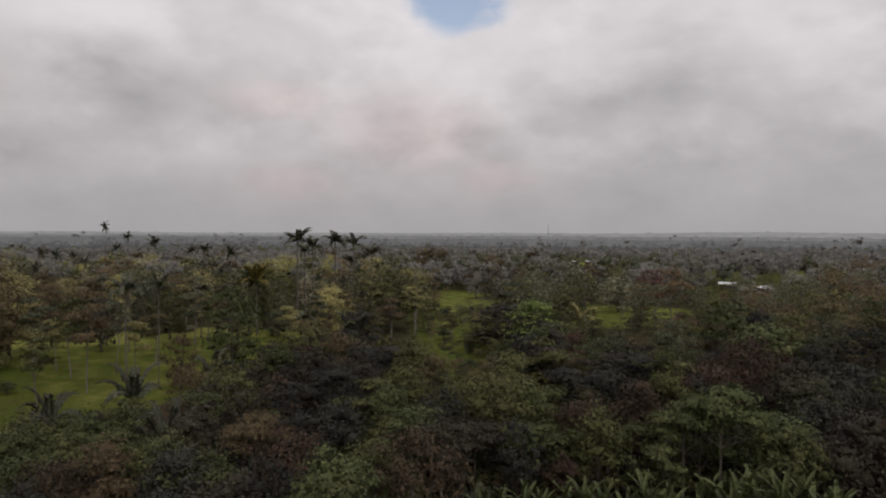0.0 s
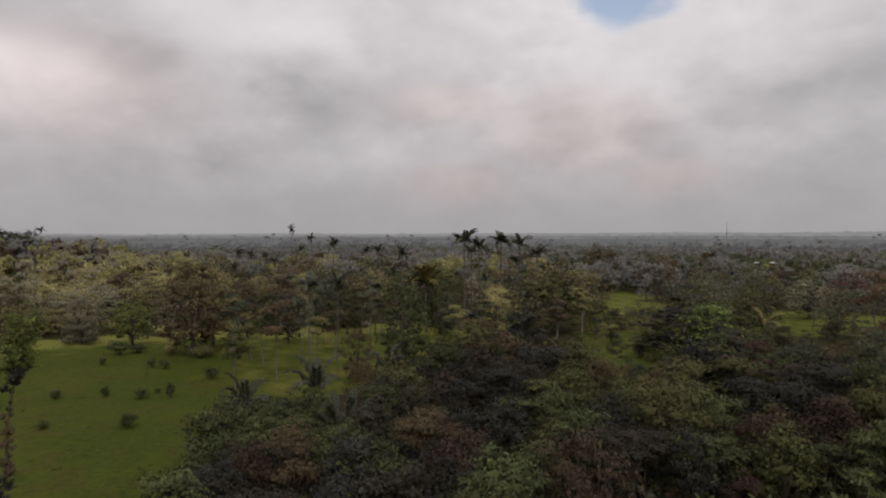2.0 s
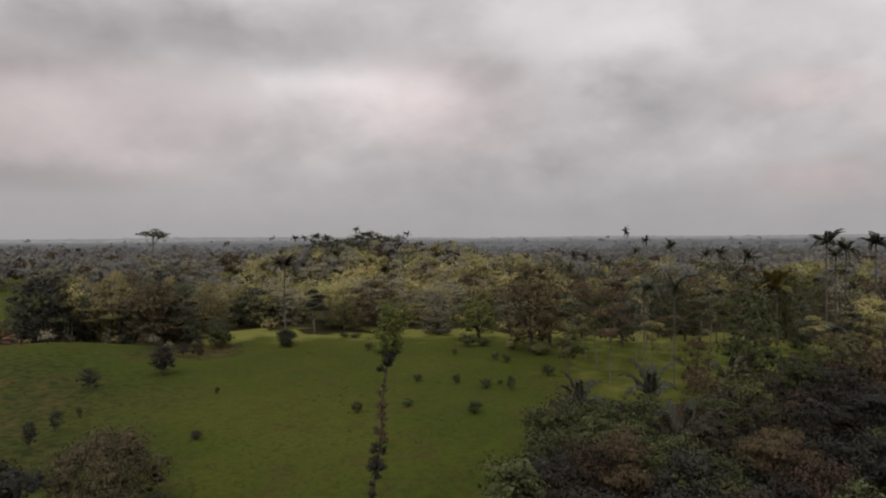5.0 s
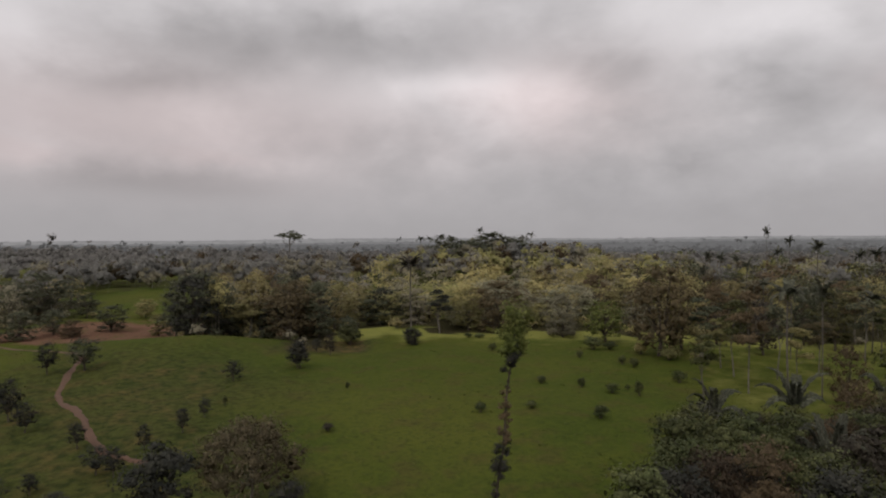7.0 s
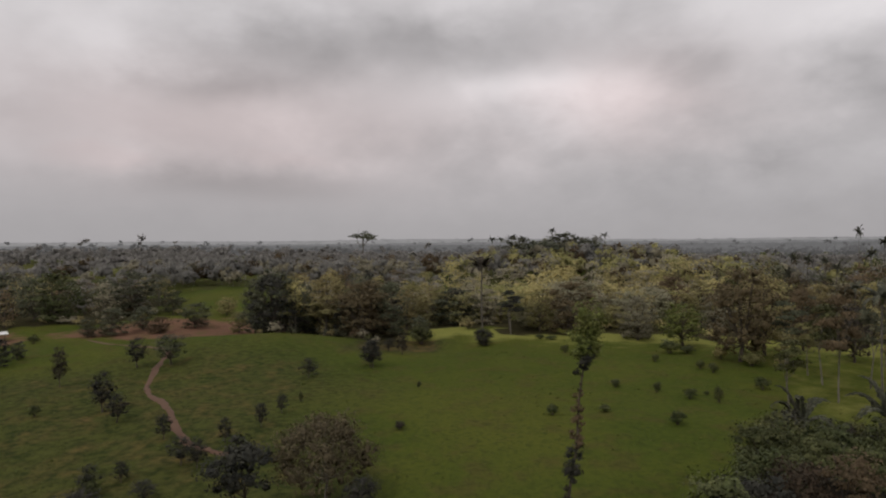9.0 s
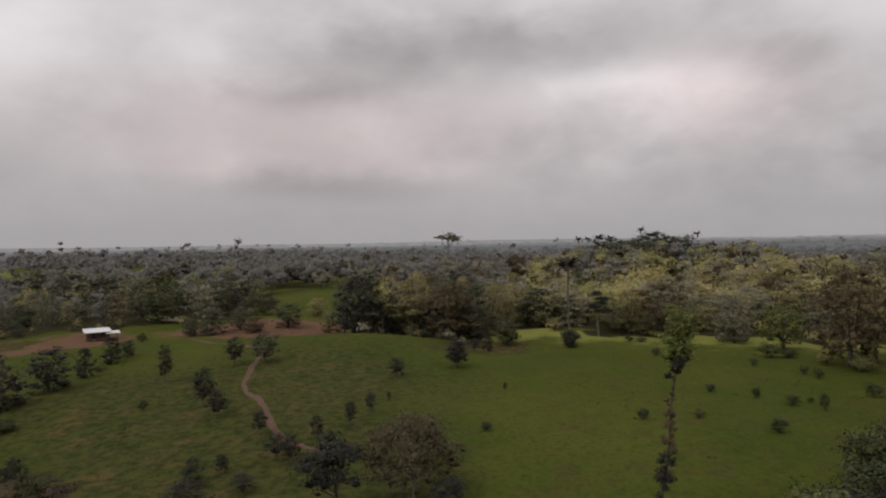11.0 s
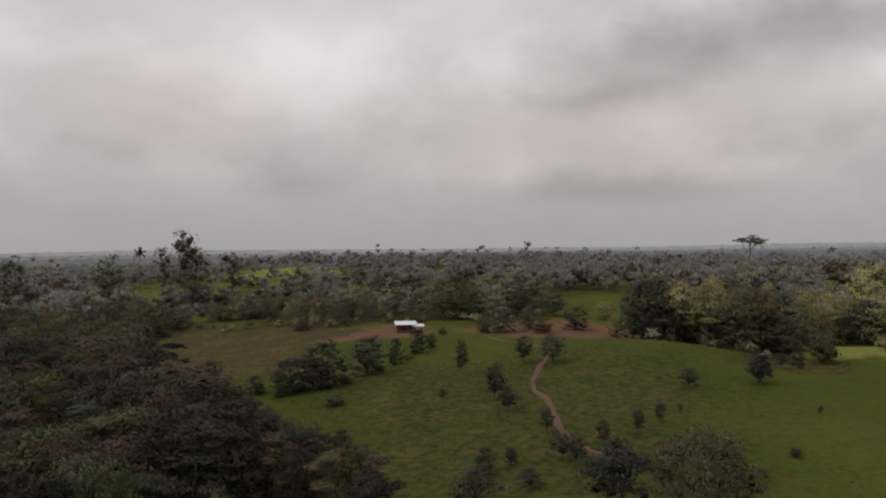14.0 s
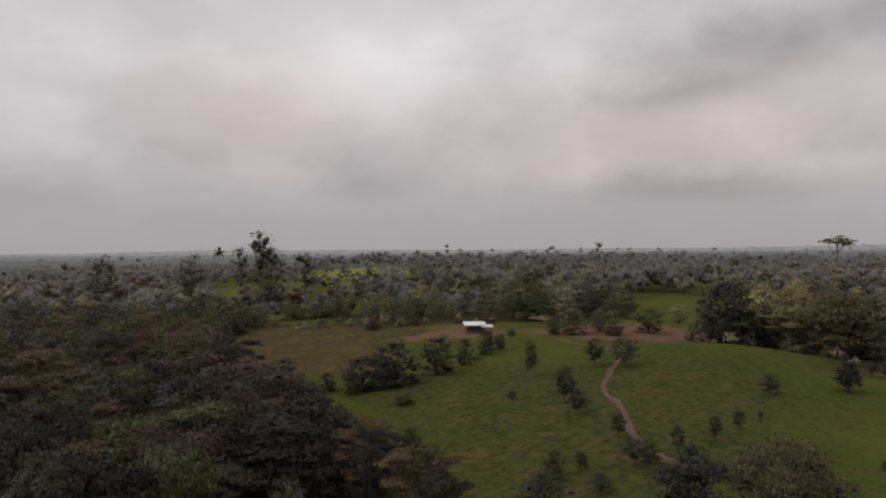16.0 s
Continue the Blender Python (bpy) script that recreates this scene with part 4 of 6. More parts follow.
plant("broad", -19.0, 88.0, 8.6, 6.2, "dark")
plant("broad", -14.6, 94.9, 9.4, 7.2, "umber")
plant("broad", -11.2, 94.3, 9.0, 6.5, "brown")
plant("broad_near", -13.5, 82.9, 8.4, 7.0, "dark")
plant("broad_near", -8.9, 79.5, 8.7, 6.3, "brown")
plant("broad", -4.6, 93.9, 9.4, 6.8, "moss")
plant("broad_near", -5.6, 69.8, 8.7, 6.3, "green")
plant("broad_near", -4.6, 79.9, 8.7, 6.3, "moss")
plant("broad_near", -0.0, 66.0, 9.6, 6.9, "dark")
plant("broad", -1.0, 86.0, 8.8, 6.3, "umber")
plant("sparse_near", -2.1, 49.0, 10.0, 7.5, "rust")
plant("layer_near", -0.2, 53.0, 9.9, 5.9, "brown")
plant("layer_near", 2.6, 62.9, 7.4, 7.2, "brown")
plant("sparse_near", 1.5, 70.0, 9.2, 6.9, "green")
plant("tall_near", -2.2, 62.0, 9.2, 2.6, "green")
plant("sparse_near", 34.8, 76.4, 12.5, 10.5, "rust")
plant("broad_near", 28.9, 72.4, 11.0, 7.9, "rust")
plant("broad_near", 36.6, 71.2, 11.3, 8.1, "brown")
plant("broad_near", 28.0, 56.4, 10.3, 9.7, "green")
plant("broad_near", 17.2, 60.6, 8.4, 7.7, "green")
plant("broad_near", 19.4, 65.2, 10.5, 7.6, "rust")
plant("layer", 26.1, 79.9, 11.0, 4.6, "green")
plant("layer_near", 20.9, 58.4, 11.0, 6.6, "green")
plant("layer_near", 23.4, 56.4, 13.0, 7.8, "green")
plant("layer", 45.6, 108.8, 12.3, 9.3, "green")
plant("layer", 42.8, 90.4, 12.1, 10.8, "green")
plant("broad", 46.1, 84.2, 11.1, 8.0, "dark")
plant("broad", 43.1, 72.1, 10.9, 7.8, "dark")
plant("broad_near", 33.1, 59.4, 10.8, 7.8, "dark")
plant("broad_near", 32.8, 52.6, 11.5, 8.3, "brown")
plant("broad_near", 32.4, 54.0, 8.9, 9.4, "brown")
plant("broad", 8.5, 83.6, 9.6, 6.9, "moss")
plant("broad_near", 9.6, 73.4, 8.8, 6.3, "green")
plant("broad_near", 11.2, 62.0, 7.0, 7.3, "green")
plant("layer_near", 8.0, 62.5, 7.4, 6.3, "green")
plant("layer_near", -0.0, 58.0, 9.0, 5.4, "brown")
plant("layer_near", 3.0, 62.9, 7.3, 6.0, "brown")
plant("broad", -3.7, 91.9, 8.7, 6.3, "moss")
plant("sparse_near", 3.8, 79.9, 8.1, 6.1, "moss")
plant("broad_near", 19.2, 77.7, 9.7, 7.0, "dark")
plant("broad_near", 14.7, 68.4, 8.9, 6.4, "green")
plant("broad", 23.0, 93.2, 10.0, 7.2, "deep")
plant("broad", 16.3, 86.5, 9.1, 6.6, "umber")
plant("broad", 35.9, 106.1, 10.2, 7.4, "deep")
plant("broad", 26.4, 91.3, 9.5, 6.8, "brown")
plant("broad", 55.6, 97.3, 11.8, 8.5, "deep")
plant("broad", 53.8, 105.0, 11.9, 8.6, "moss")
plant("broad", 57.5, 91.4, 11.9, 8.6, "dark")

plant("sparse_near", 34.4, 52.8, 10.0, 3.1, "rust")

# tall trees on the grazed strip
plant("tall", -49.7, 94.8, 15.9, 5.2, "umber")
plant("tall", -57.1, 104.4, 13.5, 5.1, "moss")
plant("tall", -52.0, 108.1, 12.9, 5.0, "deep")
plant("tall", -46.1, 102.1, 10.5, 3.9, "olive")
plant("tall", -50.8, 85.0, 9.9, 4.1, "moss")
plant("broad", -37.3, 97.1, 8.3, 5.2, "umber")
plant("broad", -75.3, 118.0, 15.3, 10.5, "olive")
plant("tall", -48.6, 133.4, 11.9, 5.3, "deep")
plant("tall", -47.0, 136.1, 11.3, 5.4, "green")
plant("tall", -43.8, 138.2, 5.8, 4.1, "dark")
plant("broad", -42.6, 149.0, 14.8, 8.0, "green")
plant("broad", -40.6, 154.8, 15.5, 8.8, "moss")
plant("dense", -35.3, 145.8, 9.8, 6.5, "deep")
plant("tall", -30.8, 136.6, 8.6, 5.6, "olive")
plant("broad", -24.4, 148.0, 11.3, 6.8, "yellow")
plant("broad", -74.9, 130.0, 12.4, 8.2, "umber")
plant("broad", -62.8, 125.1, 10.8, 7.2, "brown")
plant("broad", -55.9, 139.2, 11.8, 7.7, "moss")
plant("tall", -56.4, 149.7, 12.5, 8.0, "umber")
plant("broad", -62.8, 141.7, 11.8, 7.1, "deep")
plant("tall", -61.8, 108.7, 9.3, 4.7, "olive")
plant("tall", -67.3, 111.2, 12.0, 6.5, "deep")
plant("layer", -13.5, 106.1, 10.6, 7.1, "dark")
plant("tall", -25.8, 127.4, 7.0, 4.3, "umber")
plant("tall", -39.1, 129.2, 8.8, 5.6, "moss")
plant("tall", -47.2, 142.4, 9.2, 6.2, "umber")
plant("tall", -49.8, 117.9, 9.5, 5.3, "umber")
plant("tall", -26.5, 142.6, 9.8, 6.0, "deep")
plant("tall", -20.5, 138.5, 7.9, 5.2, "olive")
plant("tall", -10.5, 134.6, 10.3, 5.6, "umber")
plant("tall", -12.8, 124.3, 8.6, 5.2, "moss")
plant("spindle", -6.1, 149.9, 14.2, 8.7, "olive")
plant("broad", -12.4, 159.5, 15.6, 18.9, "moss")
plant("broad", -26.1, 157.9, 10.5, 10.1, "olive")
plant("broad", 12.9, 127.4, 9.5, 17.8, "brown")
plant("broad", 16.5, 122.9, 10.8, 11.8, "bright")
plant("broad", 22.3, 124.0, 7.0, 9.2, "moss")
plant("palm_open", -44.2, 95.2, 16.7, 5.2)
plant("palm", -41.7, 99.6, 17.1, 4.0)
plant("palm_low", -23.2, 56.4, 10.3, 4.6)

# trees beyond the near wood
plant("broad", 65.5, 215.3, 12.2, 11.1, "red")
plant("dense", 54.8, 325.4, 14.4, 14.5, "deep")
plant("broad", -4.7, 300.0, 16.9, 22.6, "umber")
plant("broad", 33.6, 267.9, 10.1, 25.8, "rust")
plant("broad", 50.1, 193.6, 10.8, 12.1, "grey")
plant("spindle", 47.8, 181.6, 10.9, 5.0, "deep")
plant("spindle", 50.6, 177.6, 4.6, 3.4, "deep")
plant("spindle", 58.1, 169.0, 13.4, 3.5, "deep")
plant("broad", 61.0, 206.2, 8.0, 8.5, "deep")

# the pasture edge
plant("broad", -74.1, 108.9, 17.8, 13.4, "umber")
plant("broad", -91.2, 114.9, 9.3, 9.6, "bright")
plant("spindle", -58.2, 96.7, 8.6, 3.3, "olive")
plant("bush", -70.8, 107.2, 2.9, 4.4, "olive")
plant("bush", -77.2, 107.6, 2.5, 2.8, "yellow")
plant("tall", -124.4, 96.6, 10.9, 5.6, "dark")
plant("dense", -122.8, 104.0, 10.0, 7.4, "olive")
plant("dense", -115.6, 106.9, 12.0, 11.4, "umber")
plant("dense", -101.2, 112.9, 9.6, 8.0, "grey")
plant("dense", -118.5, 84.5, 3.5, 4.4, "dark")
plant("broad", -130.4, 121.1, 11.4, 18.5, "grey")
plant("broad", -114.5, 128.4, 9.4, 13.0, "grey")
plant("dense", -152.8, 98.9, 10.1, 11.8, "deep")
plant("palm", -127.0, 90.6, 19.4, 8.0, "brown")
plant("broad", -115.8, 121.7, 5.7, 8.5, "yellow")
plant("broad", -149.0, 121.0, 10.2, 12.3, "yellow")

# dark trees in the hollow behind the knoll
plant("tall", -153.7, 62.7, 10.8, 8.0, "olive")
plant("dense", -161.0, 60.6, 9.0, 6.9, "dark")
plant("broad", -153.0, 74.0, 14.3, 12.4, "umber")
plant("dense", -171.0, 82.8, 17.8, 6.6, "dark")
plant("dense", -152.0, 80.4, 10.8, 6.3, "dark")
plant("dense", -136.6, 79.5, 5.9, 6.0, "deep")
plant("dense", -155.9, 101.4, 10.2, 9.3, "dark")
plant("broad", -170.5, 96.7, 12.6, 9.8, "olive")
plant("tall", -129.6, 100.5, 10.0, 6.8, "deep")
plant("broad", -131.2, 111.2, 10.0, 9.7, "yellow")
plant("broad", -128.1, 105.6, 5.4, 7.2, "grey")
plant("broad", -124.2, 113.2, 6.4, 7.8, "grey")
plant("dense", -159.5, 52.7, 15.3, 12.5, "dark")
plant("tall", -156.4, 55.6, 11.2, 5.5, "olive")
plant("dense", -153.8, 67.7, 9.0, 6.4, "dark")
plant("broad", -147.1, 103.7, 7.9, 7.5, "deep")
plant("dense", -163.6, 53.2, 17.2, 14.7, "deep")
plant("dense", -168.6, 50.5, 13.9, 7.1, "deep")
plant("dense", -160.9, 60.8, 13.9, 9.6, "deep")
plant("spindle", -156.1, 56.5, 13.1, 4.7, "yellow")
plant("spindle", -158.4, 55.9, 13.8, 4.0, "olive")
plant("broad", -157.1, 65.0, 15.6, 10.7, "olive")
plant("dense", -153.8, 67.5, 9.9, 8.9, "deep")
plant("broad", -148.2, 70.2, 14.1, 15.7, "umber")
plant("dense", -150.6, 74.4, 11.1, 10.8, "umber")
plant("dense", -145.1, 76.5, 13.7, 9.1, "deep")
plant("bush", -132.2, 77.2, 5.6, 5.6, "green")
plant("small_near", -105.7, 52.1, 4.9, 4.1, "dark")
plant("small_near", -117.8, 64.5, 4.4, 2.8, "brown")
plant("small_near", -124.1, 64.8, 2.7, 2.7, "dark")

# single trees on the pasture
plant("dense", -112.6, -22.9, 5.8, 7.4, "dark")
plant("dense", -113.3, -19.6, 7.0, 5.7, "dark")
plant("dense", -114.3, -17.0, 8.2, 7.1, "dark")
plant("dense", -123.0, -11.3, 6.9, 7.1, "dark")
plant("dense", -132.9, -6.7, 5.4, 3.4, "dark")
plant("dense", -145.2, -2.7, 5.4, 4.3, "dark")
plant("dense", -150.5, 0.2, 3.4, 3.0, "dark")
plant("dense", -113.6, -28.9, 3.2, 3.4, "dark")
plant("small_near", -119.4, 5.6, 6.5, 2.7, "brown")
plant("small_near", -126.9, 17.6, 5.4, 3.8, "dark")
plant("small_near", -125.3, 22.8, 5.5, 5.8, "deep")
plant("small_near", -99.3, 9.5, 5.5, 3.7, "dark")
plant("small_near", -93.2, 10.5, 3.6, 3.1, "dark")
plant("small_near", -80.8, -10.6, 3.1, 2.4, "dark")
plant("small_near", -71.1, 5.5, 2.9, 2.1, "dark")
plant("small_near", -72.7, 8.5, 2.1, 1.8, "dark")
plant("small_near", -62.8, 4.1, 3.4, 4.3, "dark")
plant("small_near", -66.5, 9.6, 1.9, 2.5, "dark")
plant("small_near", -83.0, 14.2, 3.0, 2.1, "dark")
plant("small_near", -73.6, 14.2, 3.1, 2.8, "dark")
plant("small_near", -71.8, 15.4, 3.2, 2.1, "dark")
plant("small_near", -77.4, 19.7, 2.9, 1.9, "dark")
plant("small_near", -80.5, 24.7, 3.0, 1.8, "dark")
plant("small_near", -84.9, 28.8, 2.6, 1.6, "dark")
plant("bush", -89.6, 33.1, 1.7, 0.8, "green")
plant("small_near", -103.8, 39.7, 3.3, 2.8, "dark")
plant("small_near", -106.0, 51.8, 4.4, 4.1, "dark")
plant("bush", -102.6, -14.4, 1.8, 3.8, "green")
plant("bush", -53.2, 66.1, 2.0, 2.2, "green")
plant("bush", -64.2, 56.3, 1.6, 1.7, "green")
plant("bush", -61.9, 63.0, 1.1, 1.7, "green")
plant("bush", -87.7, 50.8, 1.4, 0.8, "green")
plant("bush", -69.8, 37.8, 1.1, 1.6, "brown")
plant("bush", -72.3, 75.8, 1.4, 1.8, "green")
plant("bush", -66.7, 78.4, 1.7, 1.4, "green")
plant("bush", -61.4, 78.9, 1.7, 2.2, "green")
plant("bush", -58.1, 80.6, 2.5, 1.4, "green")
plant("bush", -122.4, 87.3, 4.0, 4.5, "green")
plant("bush", -85.7, 104.2, 3.2, 4.0, "green")
plant("bush", -84.1, 107.1, 1.9, 3.4, "green")
plant("bush", -73.7, 97.4, 1.9, 1.6, "green")
plant("bush", -71.0, 97.1, 1.9, 1.9, "green")
plant("bush", -97.3, 88.5, 1.7, 1.9, "green")
plant("bush", -115.2, 97.5, 1.2, 2.5, "green")
plant("bush", -112.9, 98.7, 1.1, 2.9, "green")
plant("bush", -60.0, 93.5, 2.2, 2.6, "green")
plant("bush", -81.9, 95.8, 1.5, 1.5, "green")
plant("bush", -61.7, 82.8, 0.8, 1.0, "green")
plant("bush", -102.3, 1.9, 1.7, 1.5, "green")
plant("bush", -70.6, 5.7, 2.1, 1.9, "green")
plant("bush", -116.3, -14.3, 1.4, 2.9, "green")
plant("bush", -126.4, -9.2, 1.0, 2.5, "green")
plant("bush", -138.3, -4.6, 1.4, 2.7, "green")
plant("bush", -110.1, -24.3, 1.5, 2.2, "green")
plant("bush", -174.4, 3.3, 2.2, 2.9, "green")

# two trees at the foot of the pasture
plant("dome_near", -55.6, 22.6, 7.8, 11.0, "fawn")
plant("broad_near", -54.9, 15.2, 7.9, 6.2, "dark")
plant("dense_near", -50.7, 23.8, 3.6, 3.6, "dark")

# woods behind the house
plant("dense", -211.8, 10.2, 14.6, 13.9, "green")
plant("broad", -220.0, 4.3, 12.1, 11.7, "deep")
plant("dense", -213.0, 29.3, 12.3, 13.3, "deep")
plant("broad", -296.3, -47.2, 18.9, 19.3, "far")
plant("spindle", -255.7, -47.3, 16.5, 10.7, "deep")
plant("broad", -249.4, -16.7, 15.5, 13.5, "deep")
plant("broad", -239.9, -6.2, 13.3, 15.5, "deep")
plant("spindle", -278.6, -28.0, 15.4, 11.6, "deep")
plant("spindle", -283.0, -99.6, 34.5, 10.2, "deep")
plant("emergent", -286.0, -103.2, 33.9, 7.0, "deep")
plant("broad", -288.7, -98.4, 29.0, 14.2, "deep")
plant("spindle", -298.4, -115.6, 28.2, 8.8, "deep")
plant("broad", -271.8, -126.9, 25.1, 14.2, "deep")
plant("broad", -282.3, -171.0, 23.5, 14.2, "deep")
plant("spindle", -278.7, -80.1, 23.7, 13.9, "deep")
plant("palm_open", -285.8, -120.0, 29.0, 5.1)

# the dark wood below the house
plant("sparse", -107.1, -49.6, 12.7, 16.8, "rust")
plant("broad", -94.4, -33.0, 9.4, 17.1, "rust")
plant("broad_near", -68.5, -22.2, 8.9, 13.2, "dark")
plant("dense_near", -61.7, -16.8, 8.4, 8.0, "dark")
plant("broad_near", -60.1, -27.4, 9.2, 8.8, "rust")
plant("sparse_near", -60.2, -31.7, 9.7, 8.1, "rust")
plant("layer", -91.0, -65.2, 12.8, 12.4, "umber")
plant("sparse_near", -78.4, -16.0, 4.9, 7.6, "umber")
plant("broad_near", -65.0, -11.6, 5.1, 6.3, "dark")
plant("broad", -95.2, -50.9, 10.2, 9.8, "dark")
plant("broad", -84.8, -53.0, 11.6, 9.4, "deep")
plant("broad_near", -49.9, -36.8, 13.1, 7.3, "dark")
plant("broad_near", -47.6, -31.3, 11.4, 6.7, "dark")
plant("broad_near", -58.7, -45.1, 14.2, 7.9, "brown")
plant("broad_near", -47.6, -27.5, 10.1, 6.3, "dark")
plant("broad_near", -43.0, -30.9, 11.5, 5.1, "deep")

# the wooded hill and the far emergents
plant("emergent", -343.2, 163.2, 26.0, 17.0, "deep")
plant("palm_open", -290.2, 213.0, 17.6, 4.8)
plant("palm_open", -289.0, 218.0, 17.0, 4.8)
plant("palm_open", -262.8, 231.2, 17.4, 4.5)
plant("palm_open", -241.6, 246.3, 15.0, 4.9)
plant("palm", -272.1, 212.1, 17.1, 7.4)
plant("palm", -264.7, 213.4, 15.8, 6.7)
plant("palm", -249.8, 227.7, 15.3, 7.6)
plant("palm", -244.6, 230.3, 13.5, 7.0)
plant("palm", -253.5, 211.3, 13.2, 8.1)
plant("broad", -262.5, 208.1, 15.9, 17.9, "deep")
plant("broad", -250.7, 226.7, 14.8, 21.2, "deep")
plant("broad", -238.1, 231.4, 12.1, 20.6, "deep")
plant("broad", -247.1, 211.1, 12.5, 24.0, "deep")

# scattered trees on the slope beyond the knoll and behind the house
plant("broad", -208.2, 38.5, 6.6, 7.8, "deep")
plant("dense", -181.5, 39.0, 6.4, 8.0, "deep")
plant("broad", -183.0, 26.8, 5.9, 7.1, "deep")
plant("broad", -200.5, 51.9, 5.7, 6.7, "olive")
plant("dense", -177.8, 19.3, 6.9, 7.6, "deep")
plant("dense", -175.2, 29.3, 4.3, 5.7, "umber")
plant("dense", -174.0, 48.1, 5.5, 5.1, "olive")
plant("dense", -178.2, 14.2, 4.9, 4.9, "deep")
plant("dense", -225.7, -81.7, 6.6, 8.2, "deep")
plant("dense", -252.8, -77.2, 5.8, 10.9, "deep")
plant("dense", -258.3, -67.8, 6.1, 12.8, "deep")
plant("broad", -257.8, -59.9, 6.8, 10.1, "deep")
plant("broad", -245.6, -41.4, 8.6, 10.7, "deep")
plant("dense", -235.1, -27.7, 6.5, 9.2, "deep")
plant("dense", -212.6, -87.2, 5.7, 9.0, "umber")
plant("dense", -203.5, -37.8, 3.7, 6.6, "rust")
plant("dense", -210.1, -25.7, 3.6, 3.6, "deep")
plant("spindle", -276.4, -56.0, 12.1, 8.3, "deep")

# the leafy wall behind the pasture crest
plant("broad", -149.4, 100.3, 8.6, 11.6, "olive")
plant("broad", -158.6, 97.2, 11.1, 11.2, "olive")
plant("dense", -144.4, 104.1, 9.1, 9.6, "grey")
plant("broad", -148.6, 111.8, 10.4, 10.0, "yellow")
plant("dense", -136.6, 110.9, 8.7, 9.4, "olive")
plant("dense", -130.0, 115.6, 10.1, 11.0, "grey")
plant("broad", -131.0, 126.3, 10.5, 11.3, "grey")
plant("dense", -126.1, 128.4, 9.0, 10.3, "olive")
plant("dense", -120.3, 128.4, 7.8, 8.9, "grey")
plant("dense", -115.6, 135.4, 9.3, 10.5, "grey")
plant("broad", -116.3, 142.6, 12.1, 10.7, "umber")
plant("dense", -108.6, 143.6, 11.0, 10.2, "olive")
plant("dense", -101.2, 139.0, 8.9, 7.4, "grey")
plant("broad", -160.7, 89.5, 10.9, 9.9, "olive")
plant("broad", -88.7, 142.7, 12.6, 10.3, "olive")
plant("broad", -86.9, 148.4, 13.7, 8.8, "umber")
plant("broad", -82.1, 148.9, 12.7, 8.4, "olive")
plant("broad", -76.5, 149.6, 12.4, 8.0, "umber")
plant("dense", -73.7, 153.2, 13.0, 7.9, "olive")


# ---- the house on the rise ----
def box_part(name, parent, mat, *boxes, label=""):
    heap = Heap()
    for b in boxes:
        heap.box(*b)
    return part(name, heap.mesh(name, mat), parent, label)


def sheet_roof(name, parent, x0, x1, y0, y1, z0, z1, label=""):
    """Corrugated sheets, rising from x0 (z0) to x1 (z1), with real thickness."""
    heap, waves = Heap(), int((y1 - y0) / 0.13)
    ys = np.linspace(y0, y1, waves * 2 + 1)
    up = np.where(np.arange(len(ys)) % 2, 0.035, 0.0)
    v, k = [], len(ys)
    for dz in (0.0, -0.03):
        for x, z in ((x0, z0), (x1, z1)):
            v += [(x, y, z + u + dz) for y, u in zip(ys, up)]
    q = [(i, i + 1, k + i + 1, k + i) for i in range(k - 1)] + [(2 * k + i, 3 * k + i, 3 * k + i + 1, 2 * k + i + 1) for i in range(k - 1)]
    q += [(i, 2 * k + i, 2 * k + i + 1, i + 1) for i in range(k - 1)] + [(k + i, k + i + 1, 3 * k + i + 1, 3 * k + i) for i in range(k - 1)]
    q += [(0, k, 3 * k, 2 * k), (k - 1, 3 * k - 1, 4 * k - 1, 2 * k - 1)]
    heap.put(v, q)
    return part(name, heap.mesh(name, ZINC), parent, label)


def plank_wall(parent, x0, y0, x1, y1, z0, z1, gaps=()):
    """Upright boards side by side along a line, left out where a gap (from, to, below, above) lies."""
    length = math.hypot(x1 - x0, y1 - y0)
    n, heap = int(length / 0.24), Heap()
    rng = random.Random(int(length * 100))
    ux, uy = (x1 - x0) / length, (y1 - y0) / length
    for i in range(n):
        s, e = length * i / n + 0.008, length * (i + 1) / n - 0.008
        t = 0.035 + rng.uniform(0, 0.012)
        spans = [(z0, z1)]
        for g0, g1, gz0, gz1 in gaps:
            if g0 < (s + e) / 2 < g1:
                spans = [(z0, gz0), (gz1, z1)]
        for a, b in spans:
            if b - a > 0.05:
                p, r = (x0 + ux * s, y0 + uy * s), (x0 + ux * e, y0 + uy * e)
                nx, ny = -uy * t, ux * t
                v = [(p[0], p[1], a), (r[0], r[1], a), (r[0] + nx, r[1] + ny, a), (p[0] + nx, p[1] + ny, a)]
                v += [(q[0], q[1], b) for q in v]
                heap.put(v, [(0, 1, 5, 4), (1, 2, 6, 5), (2, 3, 7, 6), (3, 0, 4, 7), (4, 5, 6, 7), (0, 3, 2, 1)])
    part("wall", heap.mesh("wall", BOARD), parent, "red-brown upright boards")


